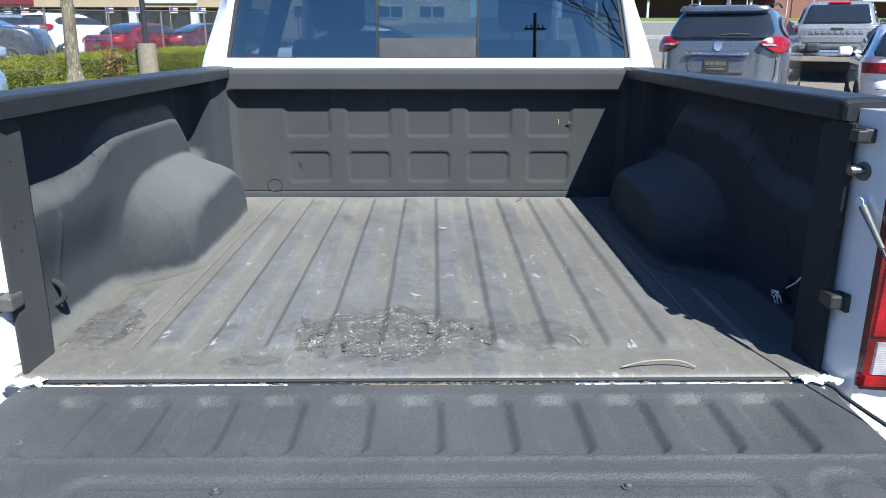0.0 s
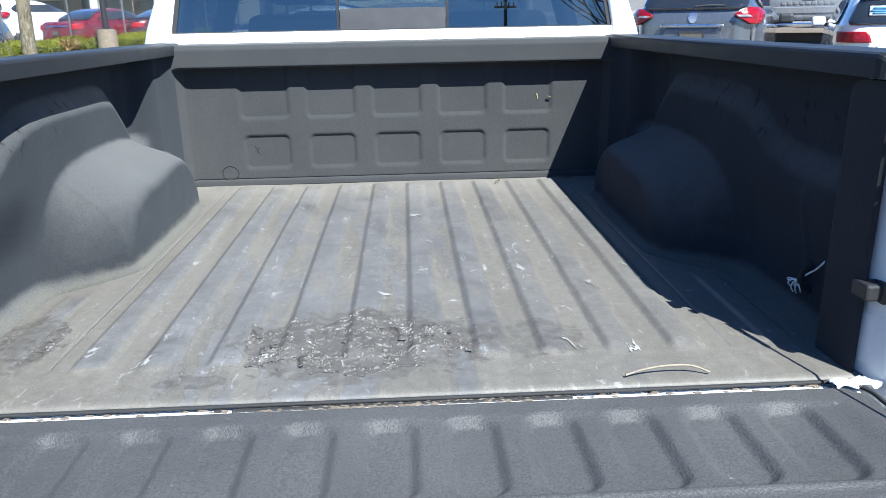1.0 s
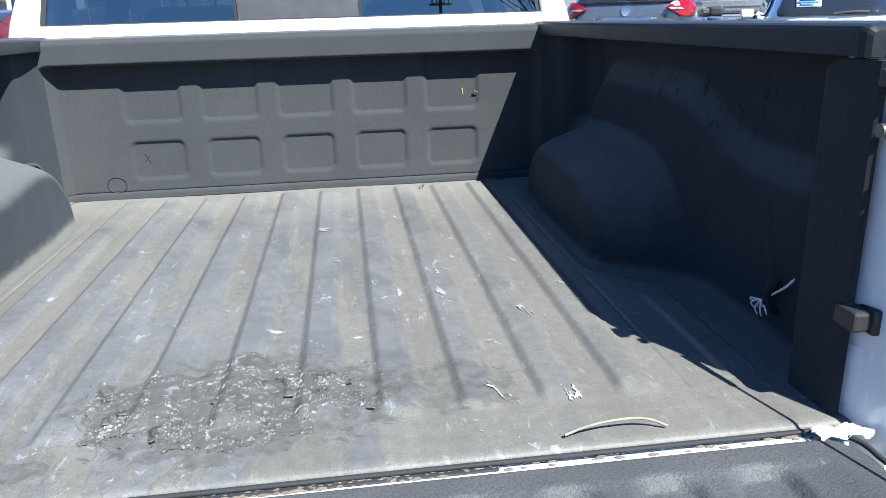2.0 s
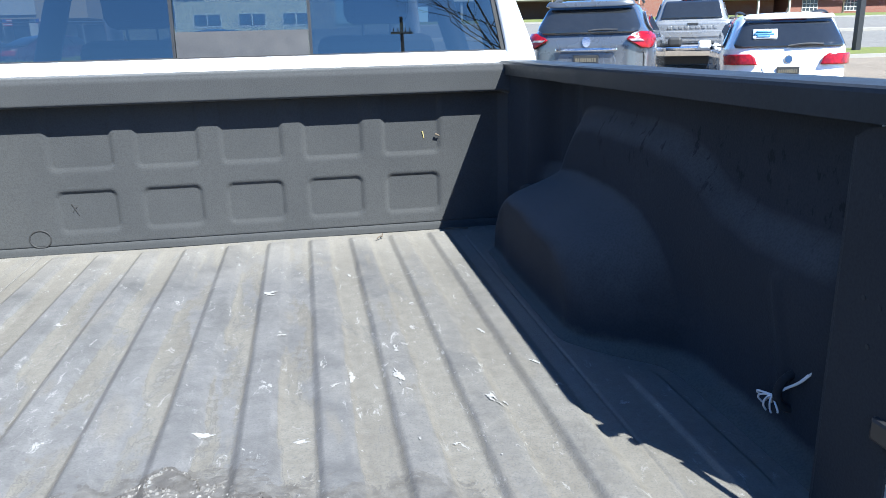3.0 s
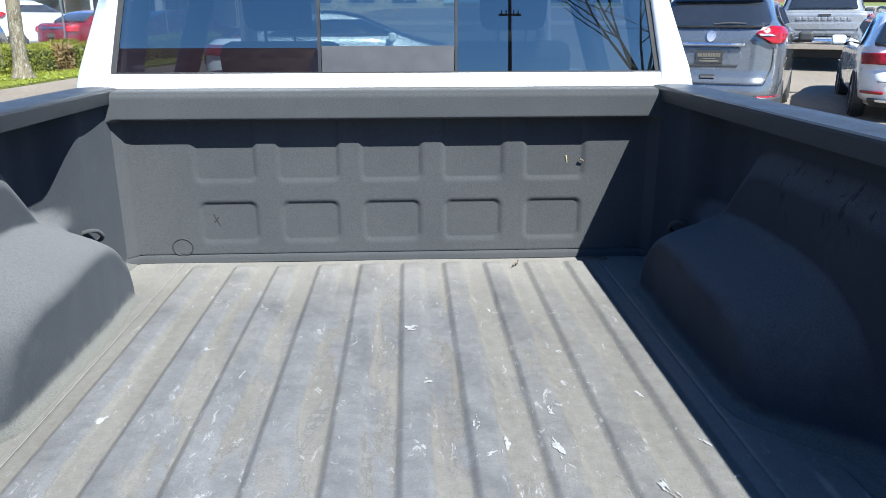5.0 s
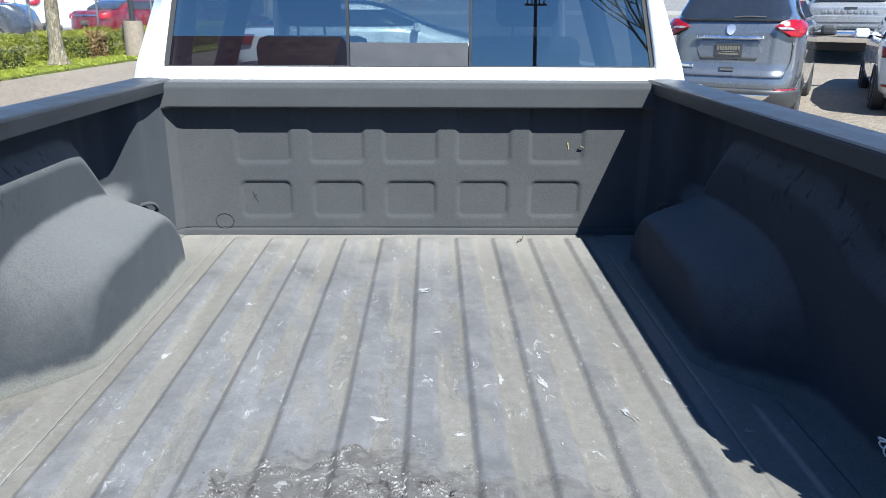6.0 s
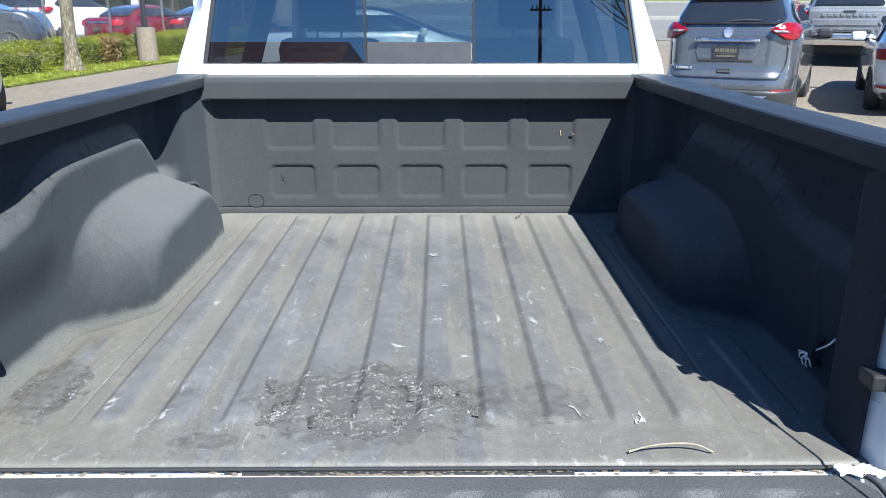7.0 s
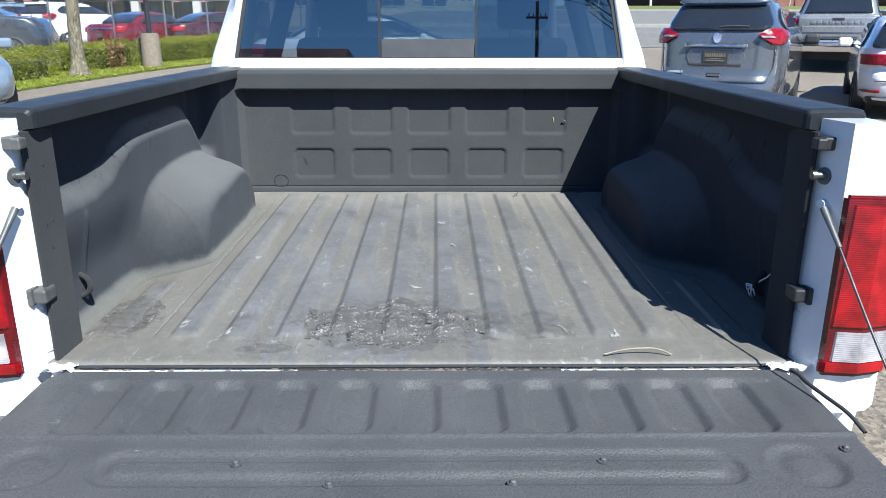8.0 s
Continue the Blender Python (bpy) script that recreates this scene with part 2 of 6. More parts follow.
        c = mix(nt, ramp(nt, reach, [(0.18, 0.0), (0.26, strength), (1.0, strength * 0.8)]), c, mix(nt, ramp(nt, fine, [(0.35, 0.0), (0.65, 1.0)]), (0.040, 0.036, 0.032), (0.098, 0.092, 0.084)))
    c = mix(nt, ramp(nt, peb, [(0.3, 0.55), (0.5, 0.0)]), c, (0.0608, 0.0608, 0.0634))
    nt.links.new(c, bsdf.inputs["Base Color"])
    bsdf.inputs["Roughness"].default_value = 0.62
    bump(nt, bsdf, arith(nt, "ADD", peb, arith(nt, "MULTIPLY", fine, 0.8)), 0.3, 0.002)
    return m


MAT["floor"] = floor_material()


# ---- mesh helpers ----
def link_mesh(name, verts, faces, material, parent=None, label="", smooth=True):
    me = bpy.data.meshes.new(name)
    me.from_pydata([tuple(map(float, v)) for v in verts], [], [tuple(map(int, f)) for f in faces])
    me.materials.append(material)
    if smooth:
        me.shade_smooth()
    me.update()
    ob = new(name, me)
    ob.parent = parent
    if label:
        tagged(ob, label)
    return ob


def part(name, bm, material, parent=None, label="", smooth=False):
    """Links a bmesh as one mesh object under a thing or a part."""
    me = bpy.data.meshes.new(name)
    bm.normal_update()
    bm.to_mesh(me)
    bm.free()
    me.materials.append(material)
    if smooth:
        me.shade_smooth()
    ob = new(name, me)
    ob.parent = parent
    if label:
        tagged(ob, label)
    return ob


def sheet(p, closed=False):
    """Vertices and quads of a grid of points p[i, j]."""
    n, m = p.shape[:2]
    i, j = np.meshgrid(np.arange(n - 1), np.arange(m if closed else m - 1), indexing="ij")
    jj = (j + 1) % m
    f = np.stack([i * m + j, (i + 1) * m + j, (i + 1) * m + jj, i * m + jj], -1).reshape(-1, 4)
    return p.reshape(-1, 3), f


def smoothstep(a, b, x):
    t = np.clip((x - a) / (b - a), 0, 1)
    return t * t * (3 - 2 * t)


def thick(ob, t, offset=-1):
    s = ob.modifiers.new("thickness", "SOLIDIFY")
    s.thickness, s.offset = t, offset
    return ob


def box(bm, lo, hi, bevel=0.0, m=None, segs=2):
    r = bmesh.ops.create_cube(bm, size=1)
    v = r["verts"]
    c = [(a + b) / 2 for a, b in zip(lo, hi)]
    s = [b - a for a, b in zip(lo, hi)]
    bmesh.ops.transform(bm, verts=v, matrix=Matrix.Translation(c) @ Matrix.Diagonal((*s, 1)))
    if bevel:
        e = list({e for w in v for e in w.link_edges})
        r = bmesh.ops.bevel(bm, geom=e, offset=bevel, segments=segs, profile=0.5, affect="EDGES")
        v = list({w for f in r["faces"] for w in f.verts} | {w for w in v if w.is_valid})
    if m is not None:
        bmesh.ops.transform(bm, verts=v, matrix=m)
    return bm


def boxed(name, lo, hi, material, parent=None, bevel=0.004, label="", m=None):
    return part(name, box(bmesh.new(), lo, hi, bevel, m), material, parent, label, smooth=False)


def rod(bm, a, b, r0, r1=None, segs=16):
    a, b = Vector(a), Vector(b)
    d = b - a
    m = Matrix.Translation((a + b) / 2) @ d.to_track_quat("Z", "Y").to_matrix().to_4x4()
    bmesh.ops.create_cone(bm, cap_ends=True, segments=segs, radius1=r0, radius2=r0 if r1 is None else r1, depth=d.length, matrix=m)
    return bm


def tube(name, pts, r, material, parent=None, label="", res=6):
    """A round bar along a smooth line through pts."""
    cu = bpy.data.curves.new(name, "CURVE")
    cu.dimensions = "3D"
    cu.bevel_depth, cu.bevel_resolution, cu.resolution_u = r, 3, res
    sp = cu.splines.new("BEZIER")
    sp.bezier_points.add(len(pts) - 1)
    for b, p in zip(sp.bezier_points, pts):
        b.co, b.handle_left_type, b.handle_right_type = p, "AUTO", "AUTO"
    ob = new("curve_tmp", cu)
    dg = bpy.context.evaluated_depsgraph_get()
    me = bpy.data.meshes.new_from_object(ob.evaluated_get(dg))
    bpy.data.objects.remove(ob)
    bpy.data.curves.remove(cu)
    me.materials.clear()
    me.materials.append(material)
    me.shade_smooth()
    out = new(name, me)
    out.parent = parent
    if label:
        tagged(out, label)
    return out


def prism(bm, outline, axis, lo, hi):
    """Extrudes a closed outline (pairs) along an axis from lo to hi."""
    def at(p, d):
        return {"x": (d, p[0], p[1]), "y": (p[0], d, p[1]), "z": (p[0], p[1], d)}[axis]
    a = [bm.verts.new(at(p, lo)) for p in outline]
    b = [bm.verts.new(at(p, hi)) for p in outline]
    n = len(outline)
    bm.faces.new(a)
    bm.faces.new(b[::-1])
    for i in range(n):
        bm.faces.new((a[i], b[i], b[(i + 1) % n], a[(i + 1) % n]))
    bmesh.ops.recalc_face_normals(bm, faces=bm.faces)
    return bm


# ---- the pickup truck, bed floor at height zero ----
truck = tagged(new("pickup_truck"), "white pickup truck with open tailgate and worn grey bed liner", "pickup truck")
truck.location = (-0.012, 0, 0)

PITCH = 0.1238


def ribs(x, first, width, slope, count):
    out = np.zeros_like(x)
    for k in range(count):
        l = first + k * PITCH
        out = np.maximum(out, smoothstep(l, l + slope, x) * (1 - smoothstep(l + width, l + width + slope * 1.3, x)))
    return out


def make_floor():
    x = np.linspace(-0.85, 0.85, 584)
    y = np.concatenate([np.linspace(0.0, 0.22, 26), np.linspace(0.24, 1.56, 46), np.linspace(1.58, 1.702, 14)])
    X, Y = np.meshgrid(x, y, indexing="ij")
    end = smoothstep(0.115, 0.165, Y) * (1 - smoothstep(1.61, 1.655, Y))
    Z = 0.010 * ribs(X, -0.600, 0.056, 0.019, 10) * end
    for s in (-1, 1):
        Z -= 0.0025 * np.exp(-(((X - s * 0.632) / 0.0025) ** 2)) * smoothstep(0.12, 0.15, Y) * (1 - smoothstep(1.66, 1.68, Y))
        Z += 0.006 * (1 - smoothstep(0.022, 0.032, np.abs(X - s * 0.735))) * smoothstep(0.15, 0.18, Y) * (1 - smoothstep(0.50, 0.53, Y))
    Z += 0.0012 * np.sin(X * 9 + 1) * np.sin(Y * 5)
    Z -= 0.006 * (1 - smoothstep(0.0, 0.012, Y))
    v, f = sheet(np.stack([X, Y, Z], -1))
    return thick(link_mesh("bed_floor", v, f, MAT["floor"], truck, "ribbed grey bed floor, scuffed and dusty"), 0.012)


SIDE = {}


def side_x(y, z):
    """How far the inner face of the side wall stands from the middle."""
    i, j = np.searchsorted(SIDE["y"], y), np.searchsorted(SIDE["z"], z)
    return float(SIDE["x"][i, j])


def make_side(s):
    """Bed side: outer wall, a raised lower panel with an arched ledge, and the wheel tub."""
    y = np.concatenate([np.linspace(0.085, 0.40, 42), np.linspace(0.405, 0.70, 74)[:-1], np.linspace(0.70, 1.36, 84)[:-1], np.linspace(1.36, 1.685, 58)])
    z = np.concatenate([np.linspace(-0.006, 0.06, 26), np.linspace(0.0635, 0.45, 110), np.linspace(0.456, 0.505, 6)])
    Y, Z = np.meshgrid(y, z, indexing="ij")
    fine_y = np.linspace(0.0, 1.75, 351)
    edge = np.interp(fine_y, [0.0, 0.34, 0.44, 0.52, 0.60, 0.70, 1.03, 1.10, 1.16, 1.23, 1.30, 1.40, 1.75], [0.345, 0.347, 0.366, 0.408, 0.436, 0.443, 0.443, 0.430, 0.375, 0.300, 0.262, 0.262, 0.262])
    ker = np.hanning(15) / np.hanning(15).sum()
    edge = np.convolve(np.pad(edge, 7, mode="edge"), ker, mode="valid")
    top = np.interp(Y, fine_y, edge)
    # the outer wall falls back into a pocket ahead of the tub, then runs into the front corner
    wall = 0.845 + 0.020 * smoothstep(1.12, 1.24, Y) * (1 - smoothstep(1.33, 1.42, Y)) - 0.036 * smoothstep(1.36, 1.47, Y) - 0.012 * smoothstep(1.48, 1.66, Y)
    face = 0.817 + 0.010 * smoothstep(1.16, 1.30, Y) - 0.016 * smoothstep(1.38, 1.50, Y)
    face = face + 0.025 * (1 - smoothstep(0.10, 0.27, Z)) * (1 - smoothstep(0.48, 0.62, Y))
    ledge = smoothstep(0.0, 1.0, (top - Z) / 0.068)
    X = wall + (np.minimum(face, wall) - wall) * ledge
    # tub: upright squared rear, long rounded front, broad shoulder
    dy = Y - 0.98
    p = np.where(dy < 0, 3.0, 2.25)
    r = ((np.abs(dy) / np.where(dy < 0, 0.44, 0.485)) ** p + (np.maximum(Z, 0) / 0.280) ** p) ** (1 / p)
    begin = 0.56 + 0.26 * smoothstep(-0.05, 0.35, dy)
    k = np.clip((r - begin) / (1.0 - begin), 0, 1)
    B = 0.145 * (1 - smoothstep(0.0, 1.0, k)) ** 0.85
    for _ in range(3):
        B[1:-1] = (B[:-2] + B[1:-1] + B[2:]) / 3
        B[:, 1:-1] = (B[:, 2:] + B[:, 1:-1] + B[:, :-2]) / 3
    X = X - B
    root = 0.020 + 0.018 * (1 - smoothstep(0.58, 0.70, Y))
    X = X - root * np.clip(1 - Z / (root * 1.3), 0, 1) ** 3.4
    X -= 0.004 * np.exp(-(((Y - 0.27) / 0.009) ** 2)) * smoothstep(0.05, 0.09, Z) * (1 - smoothstep(0.25, 0.28, Z))
    SIDE.update(y=y, z=z, x=X)
    P = np.stack([s * X, Y, Z], -1)
    v, f = sheet(P if s > 0 else P[::-1])
    return thick(link_mesh("bed_side_wall", v, f, MAT["liner_wall"], truck, "bed side wall with wheel housing bulge, sprayed dark grey"), 0.006)


def make_header():
    x = np.linspace(-0.845, 0.845, 420)
    z = np.concatenate([np.linspace(0.0, 0.37, 110), np.linspace(0.373, 0.512, 58)])
    X, Z = np.meshgrid(x, z, indexing="ij")
    ax = np.abs(X)
    # rounded opening in the frame
    rim = np.hypot(np.maximum(ax - 0.765, 0), np.maximum(Z - 0.380, 0)) - 0.060
    inside = (1 - smoothstep(-0.004, 0.004, rim)) * (1 - smoothstep(0.748, 0.823, ax))
    rec = inside * 0.070
    pads = np.ones_like(X)
    for k in range(-2, 3):
        c = k * 0.2445
        up = np.maximum(np.maximum(np.abs(X - c) - 0.070, 0) ** 2 + np.maximum(0.270 - Z, 0) ** 2, 0) ** 0.5 - 0.020
        lo = np.hypot(np.maximum(np.abs(X - c) - 0.064, 0), np.maximum(np.abs(Z - 0.125) - 0.040, 0)) - 0.022
        for q in (up, lo):
            pads = np.minimum(pads, smoothstep(-0.009, 0.009, q))
    Y = 1.632 + rec - 0.010 * pads * smoothstep(0.054, 0.071, rec)
    Y -= 0.006 * (1 - smoothstep(0.016, 0.022, Z))
    Y += 0.004 * np.exp(-(((Z - 0.024) / 0.003) ** 2))
    Y += 0.010 * smoothstep(0.499, 0.512, Z)
    P = np.stack([X, Y, Z], -1)
    cap = P[:, -1:, :] + np.array([0, 0.07, 0.004])
    P = np.concatenate([P, cap], 1)
    v, f = sheet(P)
    return thick(link_mesh("bed_front_panel", v, f, MAT["liner_head"], truck, "front bed panel with ten pressed square recesses"), 0.005, 1)


bed_floor = make_floor()
side_right, side_left = make_side(1), make_side(-1)
front_panel = make_header()
ring = [(-0.635 + 0.030 * math.cos(a), 1.6868, 0.050 + 0.026 * math.sin(a)) for a in np.linspace(0, 2 * math.pi, 17)]
tube("drain_plug", ring, 0.0022, MAT["rubber"], front_panel)

# rails, outer bed sides and rear posts
for s in (1, -1):
    prof = [(0.775, 0.494), (0.775, 0.526), (0.777, 0.531), (0.782, 0.534), (0.84, 0.536), (0.890, 0.533), (0.897, 0.530), (0.900, 0.524), (0.900, 0.474), (0.87, 0.470), (0.85, 0.486)]
    ys = [0.030, 0.036, 0.046, 0.08, 0.4, 0.8, 1.2, 1.70]
    rings = []
    for y in ys:
        k = {0.030: 0.008, 0.036: 0.003}.get(y, 0.0)
        rings.append([(s * (px - k if px > 0.87 else px + k), y, pz - (k if pz > 0.505 else 0) + 0.006 - 0.0085 * max(y, 0)) for px, pz in prof])
    P = np.array(rings)
    if s > 0:
        P = P[::-1]
    v, f = sheet(P, closed=True)
    f = [tuple(q) for q in f] + [tuple(range(len(prof)))[::-1], tuple(range(len(v) - len(prof), len(v)))]
    link_mesh("bed_rail", v, f, MAT["rail"], truck, "black plastic cap along the top of the bed side", smooth=False)
    # painted outer side
    side = [(0.898, 0.505), (0.925, 0.497), (0.955, 0.475), (0.980, 0.43), (0.996, 0.33), (1.002, 0.1), (1.0, -0.1), (0.985, -0.34), (0.95, -0.36), (0.93, -0.34), (0.89, 0.40), (0.885, 0.47)]
    bm = prism(bmesh.new(), [(s * a, b) for a, b in side], "y", 0.05, 1.72)
    part("outer_side", bm, MAT["white"], truck)

    # rear post: liner-coated inner strip, painted jamb, lamp corner
    bm = bmesh.new()
    outline = [(0.803, 0.040), (0.8290, -0.052), (0.842, -0.056), (0.91, -0.054), (0.955, -0.044), (0.985, -0.018), (0.999, 0.03), (0.9985, 0.10), (0.803, 0.10)]
    prism(bm, [(s * a, b) for a, b in outline], "z", -0.095, 0.44)
    rings = []
    for z, o in ((0.44, 0.0), (0.470, 0.012), (0.495, 0.040), (0.512, 0.075), (0.522, 0.10)):
        rings.append([bm.verts.new((s * min(a, 0.999 - o), b, z)) for a, b in outline])
    for p, q in zip(rings[:-1], rings[1:]):
        for i in range(len(outline)):
            j = (i + 1) % len(outline)
            bm.faces.new((p[i], p[j], q[j], q[i]))
    bm.faces.new(rings[-1])
    bmesh.ops.remove_doubles(bm, verts=bm.verts, dist=0.0002)
    bmesh.ops.recalc_face_normals(bm, faces=bm.faces)
    jamb = part("rear_post", bm, MAT["white"], truck, "white painted rear corner of the bed side")
    bm = bmesh.new()
    outline = [(0.800, 0.016), (0.794, 0.014), (0.790, 0.018), (0.7865, 0.116), (0.789, 0.124), (0.797, 0.130), (0.84, 0.142), (0.86, 0.13), (0.86, 0.06), (0.800, 0.04)]
    prism(bm, [(s * a, b) for a, b in outline], "z", -0.004, 0.448)
    rings = []
    for z, o in ((0.448, 0.0), (0.466, 0.006), (0.480, 0.019), (0.489, 0.036), (0.4955, 0.060)):
        rings.append([bm.verts.new((s * a, min(b, 0.142 - o), z)) for a, b in outline])
    for p, q in zip(rings[:-1], rings[1:]):
        for i in range(len(outline)):
            j = (i + 1) % len(outline)
            bm.faces.new((p[i], p[j], q[j], q[i]))
    bm.faces.new(rings[-1])
    bmesh.ops.remove_doubles(bm, verts=bm.verts, dist=0.0002)
    bmesh.ops.recalc_face_normals(bm, faces=bm.faces)
    part("liner_strip", bm, MAT["liner_post"], jamb, "dark sprayed edge strip on the rear post")
    # tail lamp
    bm = bmesh.new()
    outline = [(0.829, -0.050), (0.834, -0.066), (0.90, -0.075), (0.960, -0.060), (0.992, -0.026), (1.006, 0.03), (1.006, 0.16), (0.99, 0.16), (0.86, 0.03)]
    prism(bm, [(s * a, b) for a, b in outline], "z", -0.002, 0.384)
    bmesh.ops.bevel(bm, geom=[e for e in bm.edges if abs(e.verts[0].co.z - e.verts[1].co.z) < 1e-5], offset=0.006, segments=2, affect="EDGES")
    lamp = part("tail_lamp", bm, MAT["dark_lens"], truck, "red tail lamp with clear reversing lens")

    def lens(name, z0, z1, material, inset=0.010):
        bm = bmesh.new()
        o = [(0.830 + inset, -0.060), (0.838 + inset, -0.0715), (0.90, -0.0800), (0.962, -0.0650), (0.997, -0.028), (1.011, 0.03), (1.011, 0.150), (0.99, 0.150), (0.87, 0.03)]
        prism(bm, [(s * a, b) for a, b in o], "z", z0, z1)
        for v in bm.verts:
            v.co.x -= s * 0.012 * (0.384 - v.co.z) / 0.384 * (1.0 if abs(v.co.x) < 0.88 else 0.0)
        return part(name, bm, material, lamp)
    lens("red_lens", 0.112, 0.366, MAT["red_lens"])
    lens("reversing_lens", 0.034, 0.099, MAT["clear_lens"], 0.022)
    lens("lower_lens", 0.010, 0.032, MAT["red_lens"])

    # hardware on the jamb
    striker = part("striker_bolt", rod(bmesh.new(), (s * 0.822, -0.016, 0.410), (s * 0.786, -0.016, 0.412), 0.0072), MAT["bolt"], truck)
    bm = rod(bmesh.new(), (s * 0.787, -0.016, 0.412), (s * 0.779, -0.016, 0.412), 0.0095, 0.0090)
    part("striker_head", bm, MAT["steel"], striker)
    striker.location = (s * 0.007, 0.016, 0)
    bm = rod(bmesh.new(), (s * 0.812, -0.0125, 0.410), (s * 0.8035, -0.0160, 0.410), 0.019, 0.017, 24)
    part("washer", bm, MAT["zinc"], striker)
    bm = box(bmesh.new(), (min(s * 0.788, s * 0.836), -0.030, 0.463), (max(s * 0.788, s * 0.836), 0.02, 0.490), 0.004)
    box(bm, (min(s * 0.772, s * 0.792), -0.038, 0.466), (max(s * 0.772, s * 0.792), -0.010, 0.488), 0.003)
    part("upper_bracket", bm, MAT["zinc"] if s < 0 else MAT["black"], truck, "stamped metal latch bracket").location = (s * 0.007, 0.016, 0)
    bm = box(bmesh.new(), (min(s * 0.776, s * 0.826), -0.026, 0.140), (max(s * 0.776, s * 0.826), 0.02, 0.170), 0.005)
    box(bm, (min(s * 0.802, s * 0.832), -0.032, 0.136), (max(s * 0.802, s * 0.832), 0.010, 0.174), 0.004)
    part("lower_bracket", bm, MAT["zinc"] if s < 0 else MAT["black"], truck, "stamped metal stop bracket").location = (s * 0.007, 0.016, 0)
    for zz, rr in ((0.105, 0.015), (0.045, 0.011)):
        part("jamb_plug", rod(bmesh.new(), (s * 0.822, -0.030, zz), (s * 0.813, -0.034, zz), rr, rr * 0.8, 20), MAT["white"], jamb).location = (s * 0.007, 0.016, 0)
    bm = box(bmesh.new(), (-0.0015, -0.019, 0.020), (0.0015, 0.019, 0.112), 0.0012, Matrix.Translation((s * 0.8035, -0.002, 0)) @ Matrix.Rotation(s * 0.377, 4, "Z"))
    part("jamb_panel", bm, MAT["white"], jamb).location = (s * 0.007, 0.016, 0)
    for yy, zz in ((0.07, 0.42), (0.05, 0.295), (0.075, 0.30), (0.06, 0.245)):
        xx = s * (0.790 - (yy - 0.018) * 0.036)
        part("rivet_hole", rod(bmesh.new(), (xx + s * 0.004, yy, zz), (xx - s * 0.0008, yy, zz), 0.0032, None, 10), MAT["rubber"], jamb)
    # cable stay
    bm = rod(bmesh.new(), (s * 0.822, -0.018, 0.355), (s * 0.799, -0.028, 0.355), 0.009, 0.009, 18)
    rod(bm, (s * 0.822, -0.018, 0.352), (s * 0.811, -0.023, 0.352), 0.018, 0.016, 22)
    anchor = part("cable_anchor", bm, MAT["white"], truck)
    anchor.location = (s * 0.007, 0.016, 0)
    a, b = Vector((s * 0.810, -0.020, 0.348)), Vector((s * 0.842, -0.44, -0.015))
    bm = rod(bmesh.new(), a, a.lerp(b, 0.08), 0.0075, 0.006)
    rod(bm, a.lerp(b, 0.07), a.lerp(b, 0.17), 0.0058, 0.005)
    part("cable_end", bm, MAT["zinc"], anchor).location = (-s * 0.007, -0.016, 0)
    tube("tailgate_cable", [a.lerp(b, 0.15), a.lerp(b, 0.5) + Vector((0, 0, -0.008)), b], 0.0026, MAT["steel"], truck, "thin steel cable holding the tailgate")
    # tie-down loop
    cy, cz = 0.245, 0.092
    tube("tie_down_loop", [(s * 0.862, cy, cz + 0.026), (s * 0.832, cy, cz + 0.026), (s * 0.812, cy - 0.002, cz), (s * 0.830, cy, cz - 0.026), (s * 0.862, cy, cz - 0.028)], 0.0065, MAT["liner_post"], truck)
    fx = side_x(1.47, 0.15)
    tube("front_tie_down", [(s * (fx + 0.01), 1.432, 0.168), (s * (fx - 0.018), 1.440, 0.174), (s * (fx - 0.026), 1.462, 0.164), (s * (fx - 0.022), 1.486, 0.140), (s * (fx + 0.01), 1.496, 0.126)], 0.0055, MAT["liner_head"], truck)
    hx = side_x(1.52, 0.445)
    bm = bmesh.new()
    bmesh.ops.create_uvsphere(bm, u_segments=14, v_segments=8, radius=1.0, matrix=Matrix.Translation((s * hx, 1.525, 0.445)) @ Matrix.Diagonal((0.0022, 0.008, 0.021, 1)))
    part("stake_hole", bm, MAT["rubber"], truck)

